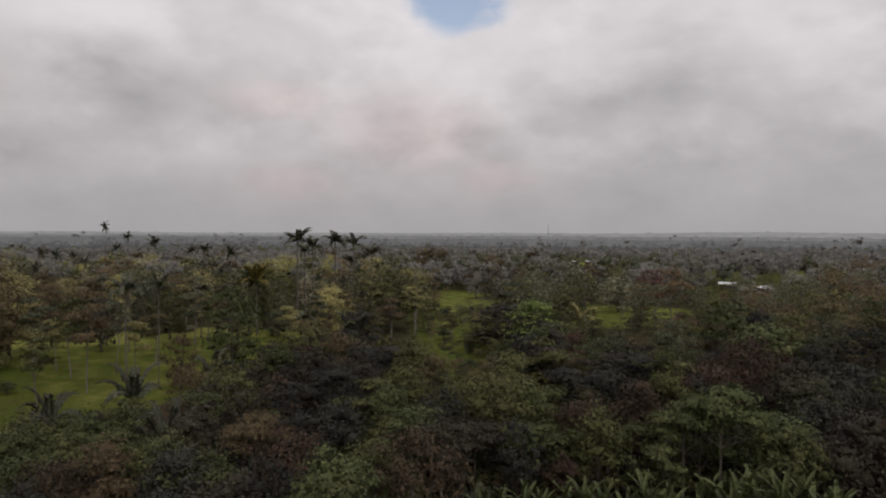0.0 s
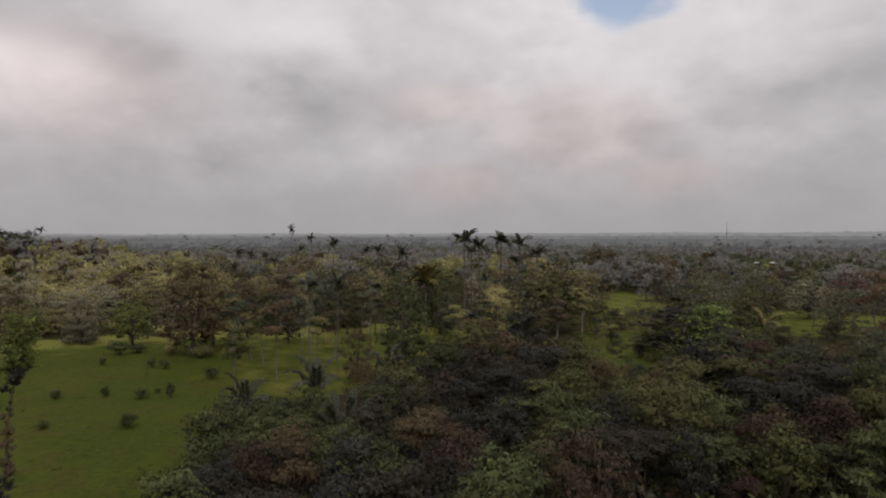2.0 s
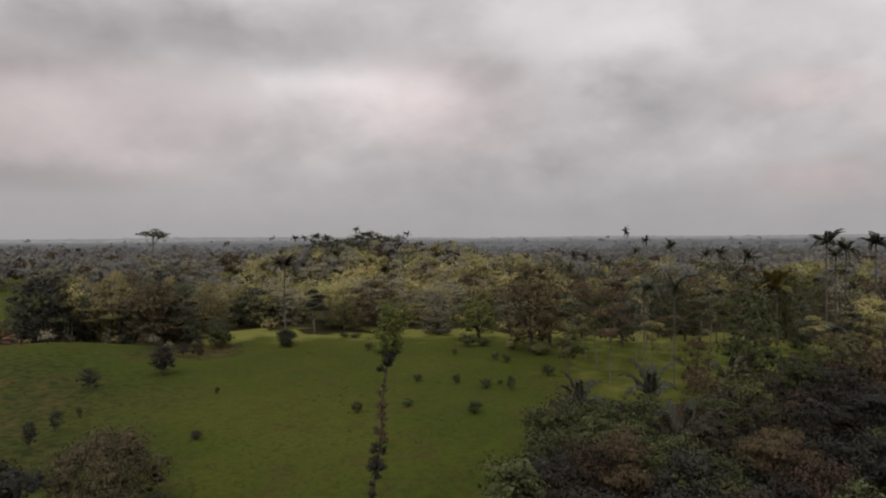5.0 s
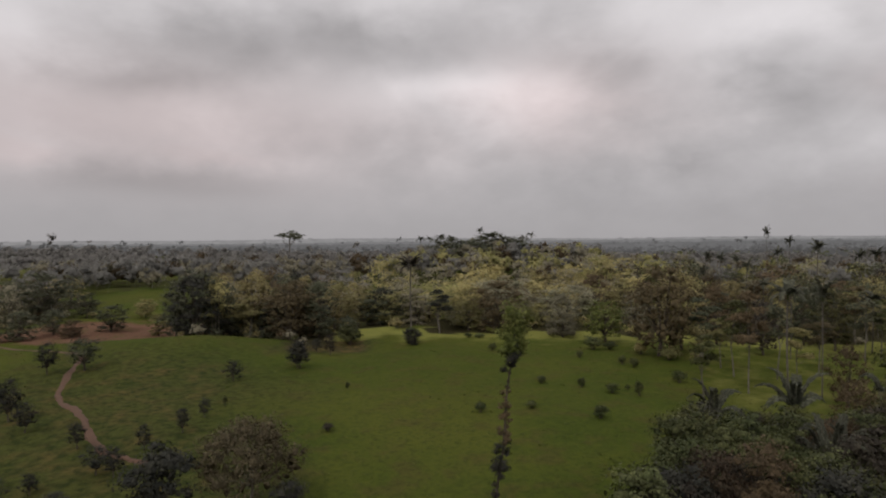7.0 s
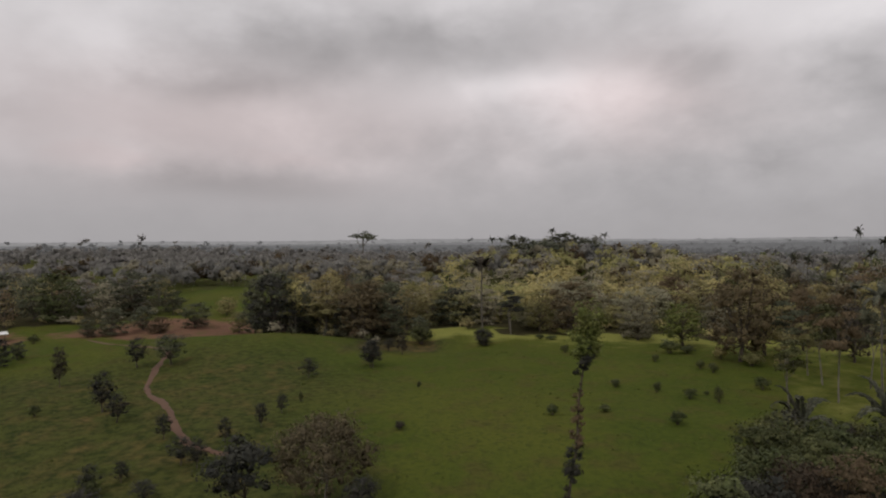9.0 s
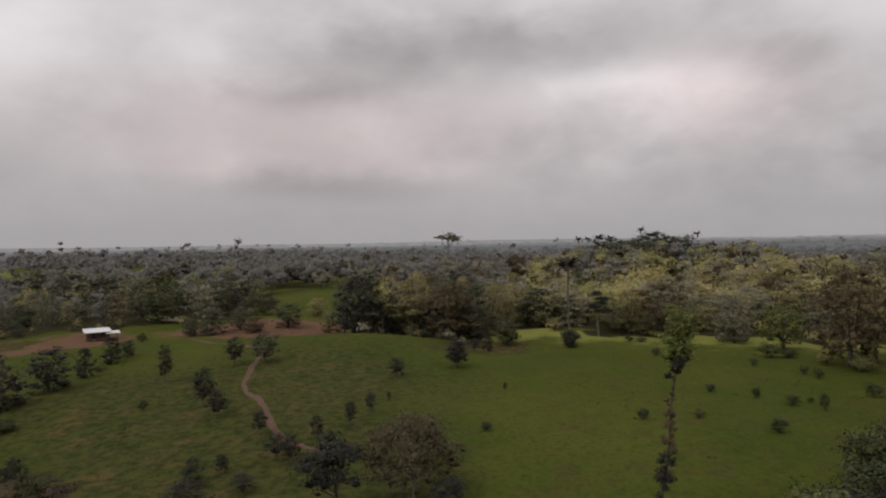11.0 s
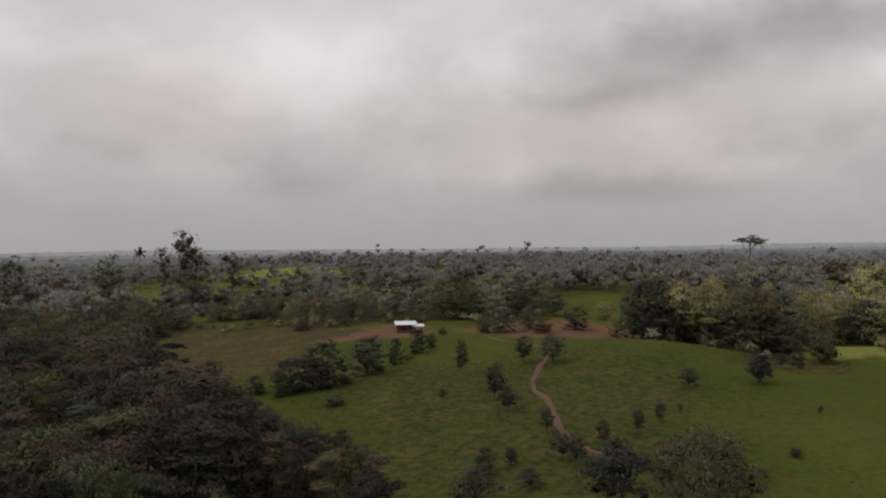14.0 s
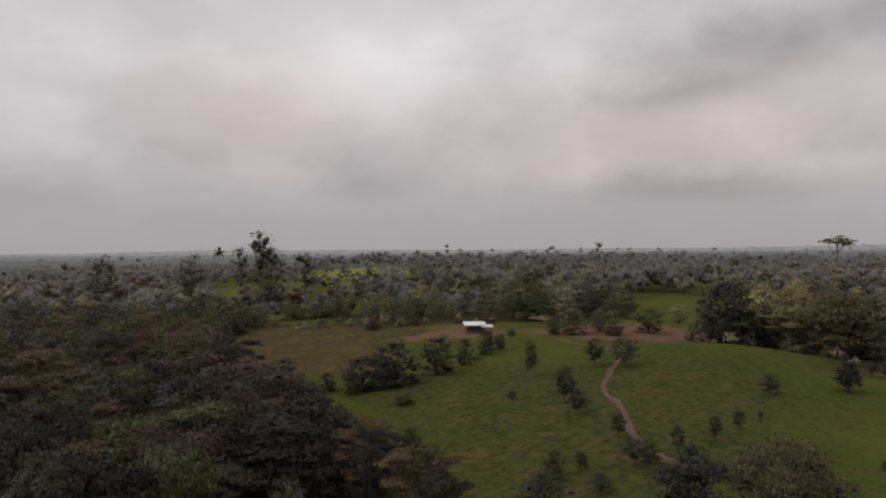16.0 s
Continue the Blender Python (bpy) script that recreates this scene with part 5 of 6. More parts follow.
def timber_house(x, y, turn, label, porch=True, scale=1.0):
    """A small board house on posts; its front looks along +x."""
    root = new("house")
    for py in (-2.9, -1.0, 1.0, 2.9):
        for px in (-2.3, 0.0, 2.3):
            box_part("post", root, POST, (px - 0.08, py - 0.08, -0.6, px + 0.08, py + 0.08, 0.3))
    box_part("floor_platform", root, POST, (-2.5, -3.1, 0.5, 3.4, 3.1, 0.62), label="weathered plank floor")
    plank_wall(root, 2.4, -3.0, 2.4, 3.0, 0.62, 2.66, ((1.2, 2.1, 0.62, 2.45), (3.6, 4.7, 1.3, 2.2)))
    plank_wall(root, -2.4, 3.0, -2.4, -3.0, 0.62, 3.12)
    plank_wall(root, 2.4, 3.0, -2.4, 3.0, 0.62, 2.75)
    plank_wall(root, -2.4, -3.0, 2.4, -3.0, 0.62, 2.75, ((1.9, 2.9, 1.3, 2.1),))
    box_part("door", root, DUSK, (2.36, -1.8, 0.64, 2.40, -0.9, 2.44), label="dark doorway with plank door")
    win = box_part("window", root, POST, (2.38, 0.55, 1.24, 2.46, 1.75, 1.31), (2.38, 0.55, 2.19, 2.46, 1.75, 2.26), (2.38, 0.55, 1.31, 2.46, 0.62, 2.19), (2.38, 1.68, 1.31, 2.46, 1.75, 2.19), label="timber window frame")
    box_part("shutter", win, DUSK, (2.34, 0.62, 1.31, 2.37, 1.68, 2.19))
    sheet_roof("roof", root, 3.5, -3.3, -3.9, 3.6, 2.60, 3.30, "pale corrugated zinc roof")
    if porch:
        sheet_roof("porch_roof", root, 4.3, 0.2, 1.9, 5.8, 2.1, 2.5, "lower pale zinc porch roof")
        for py in (2.0, 5.1):
            box_part("porch_post", root, POST, (3.7, py - 0.06, -0.5, 3.82, py + 0.06, 2.14))
        box_part("porch_post", root, POST, (0.7, 5.04, -0.5, 0.82, 5.16, 2.38))
        box_part("rail", root, POST, (3.72, 2.06, 1.35, 3.8, 5.04, 1.43), (3.72, 2.06, 0.9, 3.8, 5.04, 0.96))
    box_part("step", root, POST, (3.4, -1.7, -0.1, 3.9, -0.9, 0.15), (3.4, -1.7, 0.15, 3.65, -0.9, 0.38))
    root.matrix_basis = Matrix.Translation((x, y, float(land(x, y)) + 0.1)) @ pose(0, 0, 0, 0, 0, turn) @ Matrix.Diagonal((scale, scale, scale, 1))
    tagged(root, label, "house")
    PLACED.append((x, y, 12.0))


timber_house(-187.0, -6.4, 8, "red-brown board house with pale zinc roof on a bare rise", True, 0.81)
for a, d, turn, s in ((127.3, 452, 30, 1.0), (-22.75, 306, -112, 0.95), (-25.3, 296, -60, 0.9), (-11.0, 512, -100, 0.75), (-12.1, 516, -80, 0.7)):
    hx, hy = cart(a, d)
    timber_house(hx, hy, turn, "small house with pale zinc roof among trees", False, s)


# ---- the vine-hung slender tree close by ----
def hung_tree(x, y, x1, y1, h):
    """A thin leaning stem with a small crown and clumps of climbing plants down its length."""
    rng = np.random.default_rng(77)
    root, wood = new("slender_tree"), Heap()
    zs = np.linspace(-0.5, h, 16)
    s = np.clip(zs / h, 0, 1)
    path = np.stack([(x1 - x) * s + 0.06 * np.sin(s * 17), (y1 - y) * s + 0.06 * np.cos(s * 13), zs], 1)
    wood.tube(path, np.linspace(0.13, 0.045, 16), 7)
    part("trunk", wood.mesh("trunk", ROPY, True), root, "thin vine-covered stem")

    def clumps(name, lo, hi, n, r, each, size, leaf, label):
        cen = []
        for t in rng.uniform(lo, hi, n):
            p = np.array([np.interp(t, s, path[:, 0]), np.interp(t, s, path[:, 1]), t * h])
            cen.append(p + rng.normal(0, r * 0.55, 3) * (1, 1, 0.7))
        rad = [(q, q, q * 1.1) for q in rng.uniform(0.6, 1.2, n) * r * 0.6]
        v, q, n = puff_leaves(rng, np.array(cen), rad, each, size)
        part(name, raw_mesh(name, v, q, LEAF[leaf], rounded=n), root, label)
    clumps("crown", 0.84, 1.0, 46, 0.86, 90, 0.14, "bright", "small green crown")
    clumps("vine", 0.76, 0.88, 20, 0.50, 70, 0.13, "dark", "dark hanging vine leaves")
    clumps("vine", 0.68, 0.76, 8, 0.15, 30, 0.10, "rust", "dry reddish vine")
    clumps("vine", 0.48, 0.66, 26, 0.42, 50, 0.11, "umber", "brownish climbing plants")
    clumps("vine", 0.34, 0.48, 24, 0.55, 60, 0.12, "dark", "dark climbing plants")
    clumps("vine", 0.04, 0.33, 40, 0.36, 44, 0.11, "brown", "brownish climbing plants")
    root.matrix_basis = Matrix.Translation((x, y, float(land(x, y))))
    tagged(root, "slender vine-hung tree with small green crown over the pasture", "tree", "woodland trees")
    PLACED.append((x, y, 3.0))


hung_tree(-35.8, 32.2, -35.8, 34.9, 17.6)


# ---- banana plants at the foot of the wood ----
def banana_leaf(seed):
    """A long paddle-shaped blade with a midrib and a gentle arch, leaving along +x."""
    rng = np.random.default_rng(seed)
    heap, n = Heap(), 9
    p, pts = np.zeros(3), []
    for i in range(n + 1):
        pts.append(p.copy())
        ang = radians(30 - 70 * (i / n) ** 1.6)
        p = p + np.array([math.cos(ang), 0, math.sin(ang)]) * 2.4 / n
    pts = np.array(pts)
    heap.tube(pts, np.linspace(0.05, 0.01, n + 1), 4)
    half = 0.125 * np.sin(np.pi * np.clip((np.linspace(0, 1, n + 1) - 0.1) / 0.95, 0, 1)) ** 0.55
    for side in (-1, 1):
        edge = pts + np.stack([np.zeros(n + 1), side * half, half * 0.35 + rng.normal(0, 0.03, n + 1)], 1)
        heap.put(np.concatenate([pts, edge]), [(i, i + 1, n + 2 + i, n + 1 + i) for i in range(n)])
    return heap.mesh("leaf", LEAF["banana"], True)


def banana_original(seed, blades):
    rng = np.random.default_rng(seed)
    root, wood = new("banana_plant"), Heap()
    wood.tube([(0, 0, -0.4), (0.05, 0, 1.2), (0.0, 0.05, 2.6)], [0.16, 0.13, 0.09], 8)
    part("stem", wood.mesh("stem", BANANA_STEM, True), root, "pale green leaf-sheath stem")
    for i in range(8):
        f = part("leaf", blades[i % len(blades)], root)
        f.matrix_basis = Matrix.Translation((0, 0, 2.4 + 0.05 * i)) @ pose(0, 0, 0, rng.uniform(-15, 15), -rng.uniform(35, 80), i * 137.5 + rng.uniform(-20, 20))
    ORIGINALS.append(root)
    return root


BANANA_STEM = plain("banana_stem", (0.13, 0.15, 0.06), 0.6)
BLADES = [banana_leaf(s) for s in (1, 2, 3)]
BANANAS = [banana_original(s, BLADES) for s in (5, 6, 7)]
for x, y, top in ((19.7, 48.6, 5.3), (20.8, 48.1, 5.9), (22.0, 47.6, 6.3), (23.3, 47.0, 6.1), (24.0, 46.6, 6.4), (25.1, 46.0, 6.4), (26.4, 45.3, 6.0), (18.8, 48.9, 4.6), (15.4, 50.1, 5.1), (16.7, 49.7, 4.2), (11.0, 51.2, 4.2), (12.2, 51.0, 3.9), (13.9, 50.6, 3.6), (9.6, 51.5, 3.6), (7.7, 51.9, 3.0), (6.4, 52.1, 3.5), (4.7, 52.3, 2.9), (2.9, 52.3, 2.6), (27.0, 45.0, 5.6), (21.5, 47.8, 4.6), (24.7, 46.3, 5.0)):
    z = float(land(x, y))
    k = max(0.8, (top - z) / 5.2)
    ob = copy_thing(pick.choice(BANANAS), Matrix.Translation((x, y, z)) @ pose(0, 0, 0, 0, 0, pick.uniform(0, 360)) @ Matrix.Diagonal((k, k, k, 1)))
    tagged(ob, "banana plant with tall fresh green paddle leaves", "banana plant", "banana plants")
    PLACED.append((x, y, 3.5))



# ---- the far mast ----
def mast(x, y, top):
    root, z0 = new("radio_mast"), float(land(x, y))
    h = top - z0
    for i in range(3):
        a = i * 2.094
        leg = Heap()
        leg.tube([(math.cos(a) * 0.9, math.sin(a) * 0.9, -0.5), (math.cos(a) * 0.35, math.sin(a) * 0.35, h)], [0.12, 0.10], 5)
        part("leg", leg.mesh("leg", STEEL), root)
    braces = Heap()
    for k in range(int(h / 1.6)):
        for i in range(3):
            a, b = i * 2.094, (i + 1) * 2.094
            r0, r1 = 0.9 - 0.55 * k * 1.6 / h, 0.9 - 0.55 * (k + 1) * 1.6 / h
            braces.tube([(math.cos(a) * r0, math.sin(a) * r0, k * 1.6), (math.cos(b) * r1, math.sin(b) * r1, (k + 1) * 1.6)], [0.05, 0.05], 4)
    part("bracing", braces.mesh("bracing", STEEL), root)
    root.matrix_basis = Matrix.Translation((x, y, z0))
    tagged(root, "thin lattice radio mast above the far woods", "mast")


mast(137.1, 889.5, 36.0)


# ---- a pale post on the brown slope ----
def fence_post(x, y):
    root = new("fence_post")
    heap = Heap()
    heap.tube([(0, 0, -0.3), (0.02, 0, 1.0), (0.05, 0.02, 1.9), (0.05, 0.02, 2.0)], [0.13, 0.12, 0.11, 0.06], 8)
    part("shaft", heap.mesh("shaft", PALE, True), root, "pale weathered wood")
    root.matrix_basis = Matrix.Translation((x, y, float(land(x, y))))
    tagged(root, "pale weathered wooden post on the brown slope", "post")


fence_post(*cart(107.0, 205.0))

# ---- woods filled in between the single trees ----
def clear_of(x, y, w, crowd):
    return all((x - a) ** 2 + (y - b) ** 2 > (crowd * (w + c)) ** 2 for a, b, c in PLACED)


def mixture(a, d):
    """Leaf colours that prevail at a bearing and distance."""
    # lifted leaf tones stand in for sunlight on this hillside
    if 36 < a < 58 and d > 120:
        return ["yellow", "olive", "grey", "yellow", "bright", "grey", "olive"]
    if 5 < a <= 36 and d > 120:
        return ["olive", "deep", "umber", "brown", "grey", "moss", "moss", "deep", "green"]
    if -6 < a < 6 and d < 200:
        return ["moss", "green", "moss", "deep", "umber", "dark"]
    if a < 2 and d <= 120:
        return ["dark", "green", "moss", "dark", "green", "rust", "deep", "brown", "dark"]
    if a < 60 and d <= 120:
        return ["dark", "green", "dark", "brown", "dark", "moss", "green", "rust", "brown"]
    if a > 93 and d < 150 or a > 110 and d < 255:
        return ["dark", "brown", "dark", "brown", "deep", "green", "umber", "dark", "rust", "moss"]
    # far and grey leaves carry painted haze beyond 220 m
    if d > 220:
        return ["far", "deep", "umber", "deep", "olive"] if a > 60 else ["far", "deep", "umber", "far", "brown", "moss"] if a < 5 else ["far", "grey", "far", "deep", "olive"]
    return ["deep", "moss", "umber", "deep", "umber", "green", "moss"] if a < 5 else ["deep", "olive", "grey", "olive", "umber", "green", "grey"]


def crown_line(a):
    """Elevation, in degrees, that the near wood's crowns reach at a bearing."""
    if a < 60:
        return float(np.interp(a, [-39, -31, -23, -19, -14.7, -10, -6, -3, 1, 4, 9, 13, 17.7, 22, 33], [-8, -9, -7.5, -9, -8.6, -7.5, -7, -9.8, -9.8, -9, -8, -8, -10.6, -12.2, -12.6]))
    return float(np.interp(a, [93, 98, 103, 107, 114, 124, 130], [-17, -15, -12.5, -9.3, -7.2, -7.6, -7.6]))


JOINED = ("wood_round", "wood_flat", "wood_tall", "wood_cane")
WOODLAND = []   # trees of the joined woods: kind, place, size, leaf


def fill_woods():
    rng = random.Random(11)
    rings = ((36, 112, 4.1), (112, 185, 6.6), (185, 265, 8.2))
    for d0, d1, gap in rings:
        n = int(2 * d1 / gap) + 2
        cells = [(i, j) for i in range(n) for j in range(n)]
        rng.shuffle(cells)
        for i, j in cells:
            x, y = (i - n / 2 + rng.uniform(0.05, 0.95)) * gap, (j - n / 2 + rng.uniform(0.05, 0.95)) * gap
            a, d = math.degrees(math.atan2(-x, y)), math.hypot(x, y)
            if not (d0 <= d < d1 and -39 < a < 130) or open_land(np.array(x), np.array(y)) > 0.3:
                continue
            leaf = rng.choice(mixture(a, d))
            if 54 < a < 72 and 112 < d < 188:
                continue
            if a < -1 and d < 57 or 33 < a < 60 and 148 < d < 200 and rng.random() < 0.5:
                continue
            if d < 112:
                h = rng.uniform(6.0, 11.0)
                if -5 < a < 4 and d > 70:
                    h *= 0.6
                if d < 54:
                    h = rng.uniform(3.0, 6.0) if d < 48 else rng.uniform(4.5, 7.5)
                if a < 0 and d < 58:
                    h *= 0.7
                h = min(h, EYE + d * math.tan(radians(crown_line(a) - rng.uniform(0, 0.8))) - float(land(x, y)))
                if h < 2.2:
                    continue
                w = max(h * (rng.uniform(0.50, 0.82) if a < 60 else rng.uniform(0.45, 0.75)), 2.6)
                kind = rng.choice(["broad_near", "broad_near", "layer_near", "tall_near", "sparse_near", "small_near", "tall_near"])
                if d > 84 and kind != "small_near":
                    kind = kind.replace("_near", "")
            else:
                h = rng.uniform(7.0, 13.0) if rng.random() < 0.85 else rng.uniform(13, 17)
                if -21 < a < -10 and d < 160 or -5 < a < 3 and d < 190:
                    h = rng.uniform(3.0, 5.5)
                if a > 58:
                    h = rng.uniform(7.5, 11.5)
                if 6 < a < 14.5 and 100 < d < 168:
                    h = rng.uniform(3.0, 5.0)
                if 36 < a < 58 and d < 230:
                    h = rng.uniform(7, 11)
                if -28 < a < -20.5 and d < 268:
                    h *= 0.72
                w = h * rng.uniform(0.55, 0.85)
                kind = rng.choice(["broad", "broad", "tall", "layer", "dense", "sparse", "tall"] if d < 150 else ["wood_round", "wood_round", "wood_round", "wood_flat", "wood_tall"])
                if 4 < a < 33 and d < 185:
                    kind = rng.choice(["layer", "tall", "sparse", "tall", "broad", "palm_open"])
                    if kind == "palm_open":
                        h, w, leaf = rng.uniform(9, 14), rng.uniform(3.5, 4.5), ""
                    elif h > 6 and kind != "broad":
                        w *= 0.8
                if leaf == "yellow" and rng.random() < 0.5 and not 4 < a < 33:
                    kind, w = "bamboo" if d < 150 else "wood_cane", h * 0.95
            if not clear_of(x, y, w, 0.24 if not (4 < a < 33 and 112 < d < 185) else 0.36):
                continue
            if d < 150 or kind not in JOINED:
                plant(kind, x, y, h, w, leaf, turn=rng.uniform(0, 360))
            else:
                WOODLAND.append((kind, x, y, h, w, leaf, rng.uniform(0, 6.28)))
                PLACED.append((x, y, w))


def arrays(me):
    v = np.empty(len(me.vertices) * 3, dtype=np.float32)
    me.vertices.foreach_get("co", v)
    q = np.empty(len(me.loops), dtype=np.int32)
    me.loops.foreach_get("vertex_index", q)
    q = q.reshape(len(me.polygons), -1)
    if me.name in SHADE:
        return v.reshape(-1, 3), q, SHADE[me.name]
    nv = np.empty(len(me.vertices) * 3, dtype=np.float32)
    me.vertex_normals.foreach_get("vector", nv)
    return v.reshape(-1, 3), q, nv.reshape(-1, 3)


def joined(name, trees, label, category):
    """Many trees as one mesh with one slot for each leaf colour and bark."""
    cache, slots, vs, qs, ms, ns, n = {}, [], [], {3: [], 4: []}, {3: [], 4: []}, [], 0
    for i, (kind, x, y, h, w, leaf, turn) in enumerate(trees):
        src = KINDS[kind][i % len(KINDS[kind])]
        h0, w0 = SIZE[kind]
        for c in src.children:
            if c.data.name not in cache:
                cache[c.data.name] = arrays(c.data)
            v, q, nv = cache[c.data.name]
            mat = LEAF[leaf] if c.name.startswith("crown") else c.data.materials[0]
            if mat not in slots:
                slots.append(mat)
            co, si = math.cos(turn) * w / w0, math.sin(turn) * w / w0
            vs.append(np.stack([v[:, 0] * co - v[:, 1] * si + x, v[:, 0] * si + v[:, 1] * co + y, v[:, 2] * h / h0 + float(land(x, y))], 1))
            co, si = math.cos(turn), math.sin(turn)
            ns.append(np.stack([nv[:, 0] * co - nv[:, 1] * si, nv[:, 0] * si + nv[:, 1] * co, nv[:, 2]], 1))
            qs[q.shape[1]].append(q + n)
            ms[q.shape[1]].append(np.full(len(q), slots.index(mat), dtype=np.int32))
            n += len(v)
    me = raw_mesh(name, np.concatenate(vs), [np.concatenate(qs[4]), np.concatenate(qs[3])], None, rounded=np.concatenate(ns))
    for m in slots:
        me.materials.append(m)
    me.polygons.foreach_set("material_index", np.concatenate(ms[4] + ms[3]))
    tagged(new(name, me), label, category, kind="stuff")


def undergrowth():
    """Low scrub that closes the floor of the woods and their edges."""
    rng = random.Random(17)
    out = []
    for _ in range(24000):
        a, d = radians(rng.uniform(-39, 130)), math.sqrt(rng.uniform(38 ** 2, 240 ** 2))
        x, y = -math.sin(a) * d, math.cos(a) * d
        o = float(open_land(np.array(x), np.array(y)))
        if d > 52 and o > 0.55 or o > 0.7 or (o < 0.12 and rng.random() < (0.80 if d > 120 else 0.0)):
            continue
        h = rng.uniform(1.4, 3.4) if o > 0.12 or d > 120 else min(rng.uniform(2.2, 5.2), 0.55 * (EYE + d * math.tan(radians(crown_line(math.degrees(a))))))
        if d < 57 and a < -0.02:
            h = min(h, 1.6)
        if h < 1.0:
            continue
        out.append(("scrub", x, y, h, h * rng.uniform(0.9, 1.5), rng.choice(mixture(math.degrees(a), d)), rng.uniform(0, 6.28)))
        if len(out) >= 1250:
            break
    joined("undergrowth", out, "tangled green and brownish scrub under the trees", "undergrowth")


fill_woods()
joined("woodland", WOODLAND, "mixed olive and dark green tropical woodland", "woods")
undergrowth()


def far_woods(seed, bands, mat, card, lumps, sprays, label, tall=0.0):
    """Canopy from a few hundred metres to the edge of sight, one mesh: uneven lumps of leaves with sprays on them."""
    rng = np.random.default_rng(seed)
    pts = []
    for d0, d1, gap, span in bands:
        n = int((d1 * d1 - d0 * d0) * radians(span[1] - span[0]) / 2 / (gap * gap))
        a, d = radians(1) * rng.uniform(*span, n), np.sqrt(rng.uniform(d0 * d0, d1 * d1, n))
        pts.append(np.stack([-np.sin(a) * d, np.cos(a) * d], 1))
    p = np.concatenate(pts)
    p = p[open_land(p[:, 0], p[:, 1]) < 0.4]
    p = p[np.sin(p[:, 0] / 61.0 + 2 * np.sin(p[:, 1] / 83.0)) * np.sin(p[:, 1] / 47.0 + 1.3) < 0.72]
    n = len(p)
    h = rng.uniform(8.0, 13.0, n)
    pa, pd = bearing(p[:, 0], p[:, 1])
    h = h * np.where((pa > 95) & (pa < 108) & (pd < 450), 0.5, 1.0) * np.where((pa > -29) & (pa < -20) & (pd < 300), 0.6, 1.0)
    w = h * rng.uniform(0.42, 0.64, n)
    up = rng.random(n) < tall
    h, w = np.where(up, h * rng.uniform(1.4, 2.1, n), h), np.where(up, w * 0.8, w)
    z = land(p[:, 0], p[:, 1])
    base = np.stack([p[:, 0], p[:, 1], z + h * 0.58], 1)
    u = rng.normal(0, 1, (n, lumps, 3))
    u /= np.linalg.norm(u, axis=2)[..., None]
    mid = base[:, None, :] + u * np.stack([w * 0.62, w * 0.62, h * 0.32], 1)[:, None, :]
    rad = (w[:, None] * rng.uniform(0.28, 0.46, (n, lumps)))[..., None, None]
    v = mid[:, :, None, :] + BALL_V * rad * (0.55, 0.55, 0.45) * rng.uniform(0.5, 1.4, (n, lumps, len(BALL_V), 1))
    v = v.reshape(-1, 3)
    nv = (0.50 * BALL_V + 0.65 * u[:, :, None, :] + (0, 0, 0.1)).reshape(-1, 3)
    nv /= np.linalg.norm(nv, axis=1)[:, None]
    f = (BALL_F + np.arange(n * lumps)[:, None, None] * len(BALL_V)).reshape(-1, 3)
    # sprays that roughen the outline
    d = rng.normal(0, 1, (n, lumps, sprays, 3))
    d /= np.linalg.norm(d, axis=3)[..., None]
    d[..., 2] = np.where(d[..., 2] < -0.3, -d[..., 2], d[..., 2])
    c = mid[:, :, None, :] + d * rad * rng.uniform(0.6, 1.35, (n, lumps, sprays, 1)) * (1, 1, 0.75)
    face = d * 0.8 + u[:, :, None, :] * 0.45 + np.array([0, 0, 0.2])
    cv, cq, cn = leaf_cards(rng, c.reshape(-1, 3), face.reshape(-1, 3), card, 0.45, 0.15)
    s = np.stack([p[:, 0], p[:, 1], z], 1)[:, None, :]
    edge = np.array([(-0.16, 0, -0.3), (0.16, 0, -0.3), (0.12, 0.1, 0), (-0.12, 0.1, 0)])
    sv = s + edge + np.stack([np.zeros((n, 4)), np.zeros((n, 4)), h[:, None] * np.array([0, 0, 0.7, 0.7])], 2)
    sv = sv.reshape(-1, 3)
    sq = np.arange(len(sv)).reshape(-1, 4)
    me = raw_mesh("far_woods", np.concatenate([v, cv, sv]), [sq + len(v) + len(cv), np.concatenate([f, cq + len(v)])], mat, rounded=np.concatenate([nv, cn, np.tile((0.0, -0.8, 0.6), (len(sv), 1))]))
    tagged(new("far_woods", me), label, "woods", kind="stuff")


# leaf tones paled for haze; past 580 m the haze glows in the material
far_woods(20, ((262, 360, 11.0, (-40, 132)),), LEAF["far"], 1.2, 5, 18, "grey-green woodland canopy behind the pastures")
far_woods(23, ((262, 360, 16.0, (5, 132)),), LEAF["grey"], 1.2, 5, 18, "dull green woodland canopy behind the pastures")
far_woods(29, ((262, 400, 15.0, (-40, 6)),), LEAF["deep"], 1.2, 5, 18, "deep green woodland canopy around the far meadows")
far_woods(26, ((262, 420, 22.0, (-40, 132)),), LEAF["umber"], 1.2, 5, 18, "brownish woodland canopy behind the pastures")
far_woods(24, ((255, 305, 10.0, (33, 60)),), LEAF["yellow"], 1.15, 5, 20, "yellow-green woodland canopy on the low hill")
far_woods(25, ((255, 325, 12.0, (5, 60)),), LEAF["olive"], 1.15, 5, 20, "olive-green woodland canopy on the low hill")
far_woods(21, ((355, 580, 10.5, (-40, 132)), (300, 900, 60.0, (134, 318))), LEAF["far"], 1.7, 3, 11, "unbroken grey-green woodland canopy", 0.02)
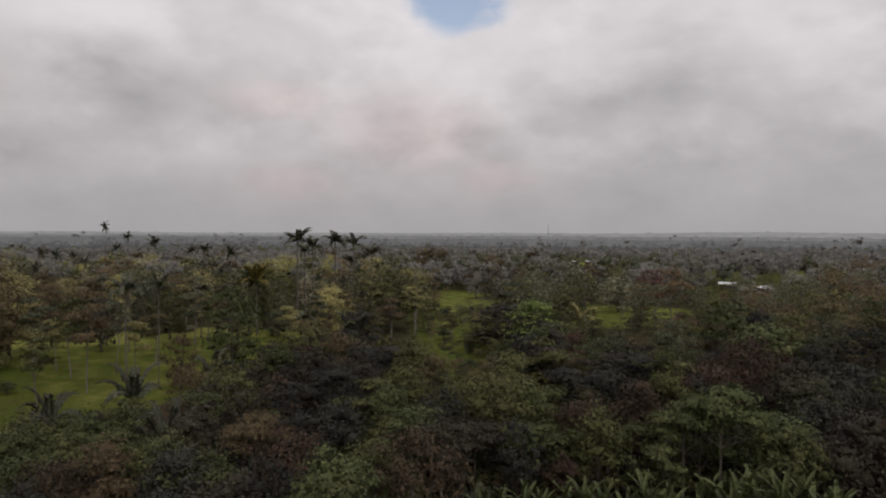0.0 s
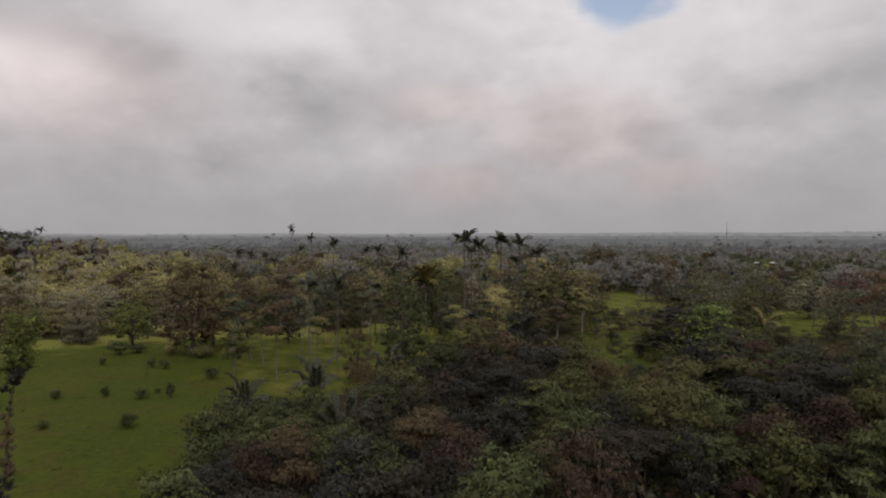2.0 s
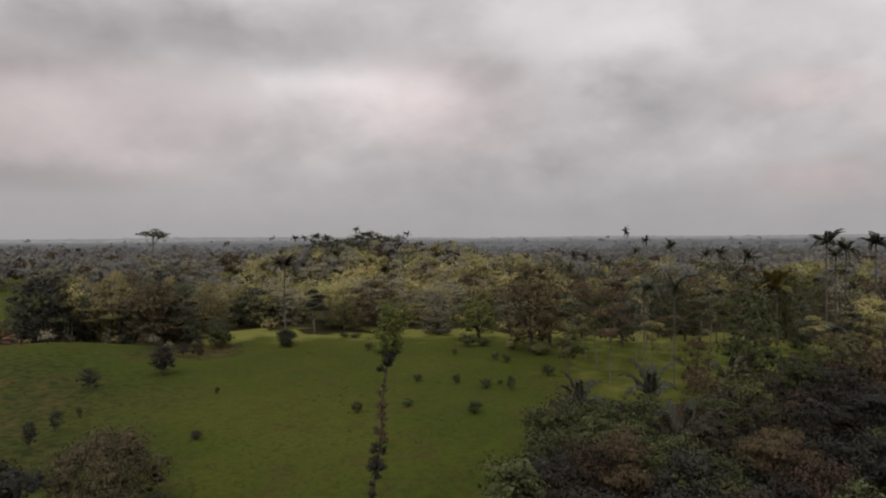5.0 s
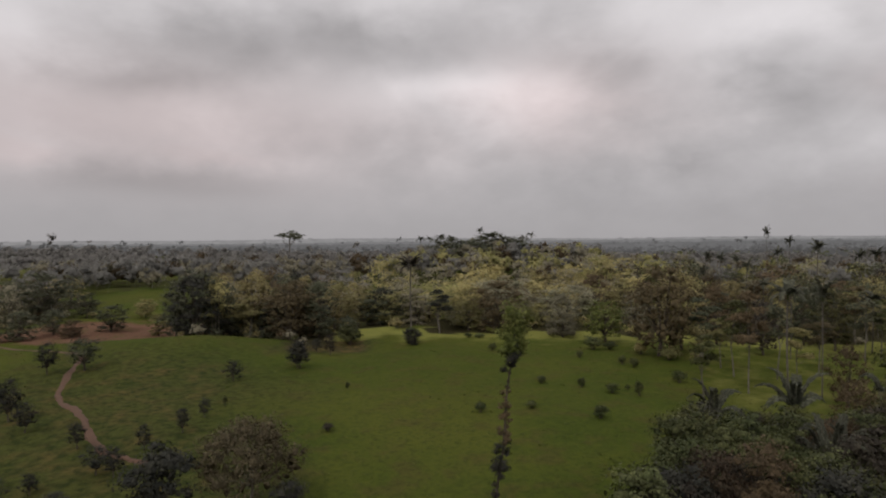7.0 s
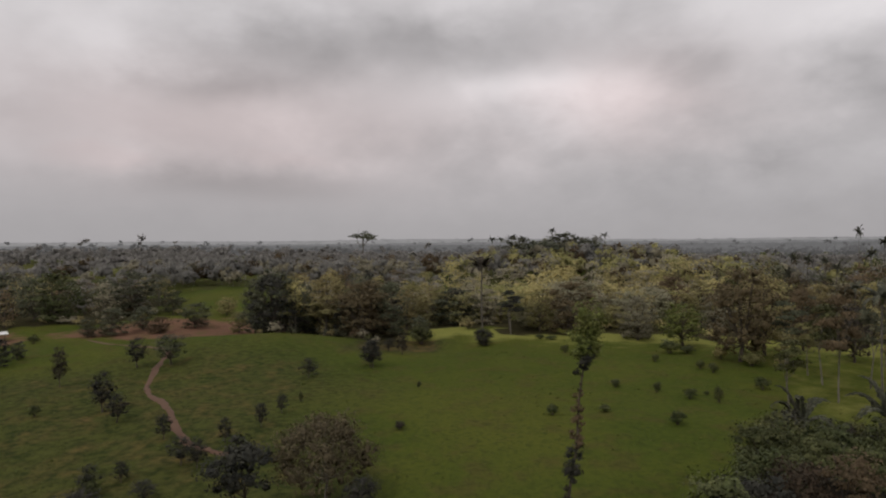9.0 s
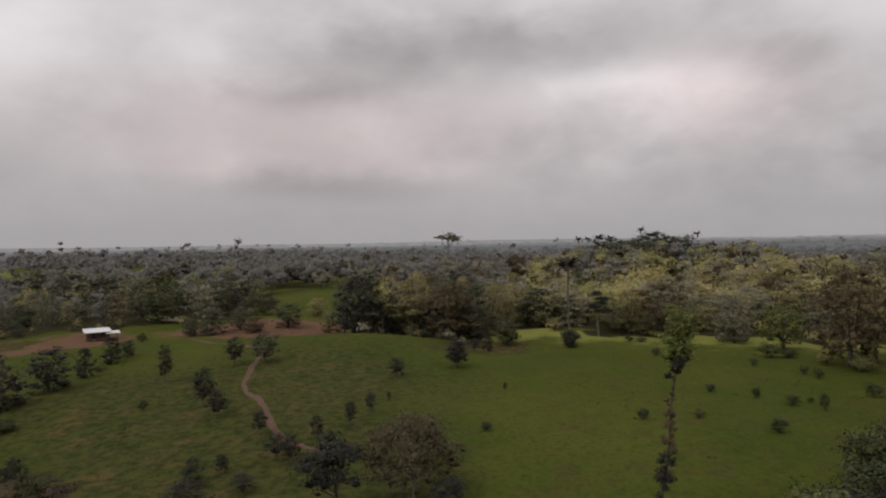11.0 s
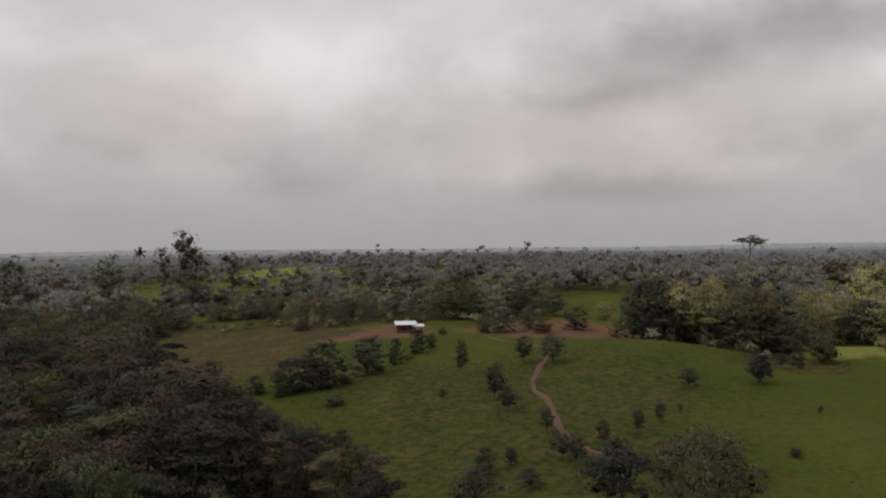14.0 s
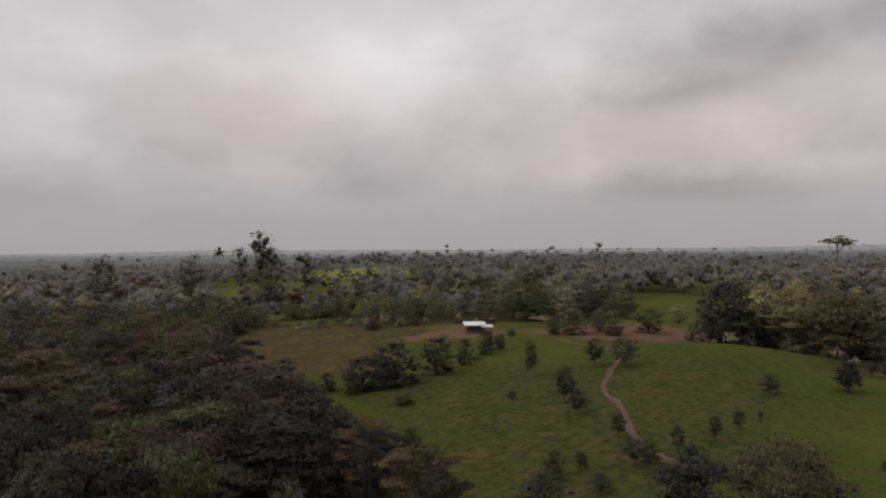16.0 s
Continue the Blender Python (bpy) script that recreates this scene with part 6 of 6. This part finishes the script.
far_woods(22, ((580, 760, 16.0, (-42, 134)),), HAZY[0], 2.0, 2, 8, "woodland canopy in painted grey haze", 0.08)
far_woods(27, ((760, 980, 20.0, (-42, 134)),), HAZY[1], 2.4, 2, 6, "woodland canopy fading into painted grey haze", 0.10)
far_woods(28, ((980, 1300, 24.0, (-42, 134)),), HAZY[2], 2.8, 2, 4, "distant woodland canopy almost lost in painted haze", 0.12)


def ridge(seed, d, depth, low, high, mat, label):
    """A far band of wooded country, all the way round."""
    rng = np.random.default_rng(seed)
    n = 1500
    a = np.linspace(0, 2 * np.pi, n, endpoint=False)
    hill = sum(np.sin(a * f + rng.uniform(0, 6.28)) / f ** 0.5 for f in (3, 5, 8, 13, 21))
    top = low + (high - low) * (0.5 + 0.2 * hill) + rng.normal(0, 0.5, n) + np.where(rng.random(n) < 0.05, rng.uniform(1, 5, n), 0)
    rows = [(d, np.full(n, -12.0)), (d + 2, top - 2.5), (d + 8, top), (d + depth * 0.5, top + 0.8), (d + depth, np.full(n, -12.0))]
    v = np.concatenate([np.stack([-np.sin(a) * r, np.cos(a) * r, z], 1) for r, z in rows])
    j = np.arange(n)
    q = np.concatenate([np.stack([r * n + j, r * n + (j + 1) % n, (r + 1) * n + (j + 1) % n, (r + 1) * n + j], 1) for r in range(4)])
    tagged(new("backdrop", raw_mesh("backdrop", v, q, mat)), label, "distance", kind="structure")


# each ridge emits a paler grey, the painted haze
ridge(31, 1320, 260, 9, 17, distance_material("hazy_woods", (0.140, 0.138, 0.140)), "far grey-green woods fading into painted haze")
ridge(32, 1900, 400, 13, 20, distance_material("hazier_woods", (0.185, 0.182, 0.185)), "farther woods almost lost in painted grey haze")
ridge(33, 2900, 700, 16, 40, distance_material("haziest_hills", (0.262, 0.256, 0.258)), "faint low hills on the horizon in painted haze")


# ---- grass tussocks ----
def tussocks():
    rng = np.random.default_rng(41)
    n = 9000
    a, d = radians(1) * rng.uniform(10, 116, n), np.sqrt(rng.uniform(40 ** 2, 180 ** 2, n))
    x, y = -np.sin(a) * d, np.cos(a) * d
    keep = (open_land(x, y) > 0.7) & (np.sin(x / 6.1 + 1.7 * np.sin(y / 8.3)) + np.sin(y / 5.2 + x / 17.0) + rng.normal(0, 0.8, n) > 0.5)
    x, y = x[keep], y[keep]
    n, k = len(x), 7
    c = np.repeat(np.stack([x, y, land(x, y)], 1), k, 0)
    ang, out = rng.uniform(0, 6.28, n * k), rng.uniform(0.1, 0.34, n * k)
    tall = np.repeat(0.03 + 0.10 * rng.random(n) ** 2, k) * rng.uniform(0.6, 1.2, n * k)
    dirs = np.stack([np.cos(ang), np.sin(ang), np.zeros(n * k)], 1)
    side = np.stack([-np.sin(ang), np.cos(ang), np.zeros(n * k)], 1) * 0.09
    root = c + dirs * (out * 0.3)[:, None] + np.array([0, 0, -0.03])
    tip = c + dirs * out[:, None] + np.stack([np.zeros(n * k)] * 2 + [tall], 1)
    v = np.stack([root + side, root - side, tip - side * 0.3, tip + side * 0.3], 1).reshape(-1, 3)
    me = raw_mesh("grass", v, np.arange(len(v)).reshape(-1, 4), foliage("tussock_grass", (0.050, 0.070, 0.014), (0.074, 0.082, 0.018), 0.1, 0.5, 0.8, clumps=0.4), rounded=np.tile((0.0, 0.0, 1.0), (len(v), 1)))
    tagged(new("grass", me), "tufted green pasture grass", "grass", kind="stuff")


tussocks()

# the originals that were copied are taken away again
for root in ORIGINALS:
    for c in list(root.children_recursive) + [root]:
        bpy.data.objects.remove(c)
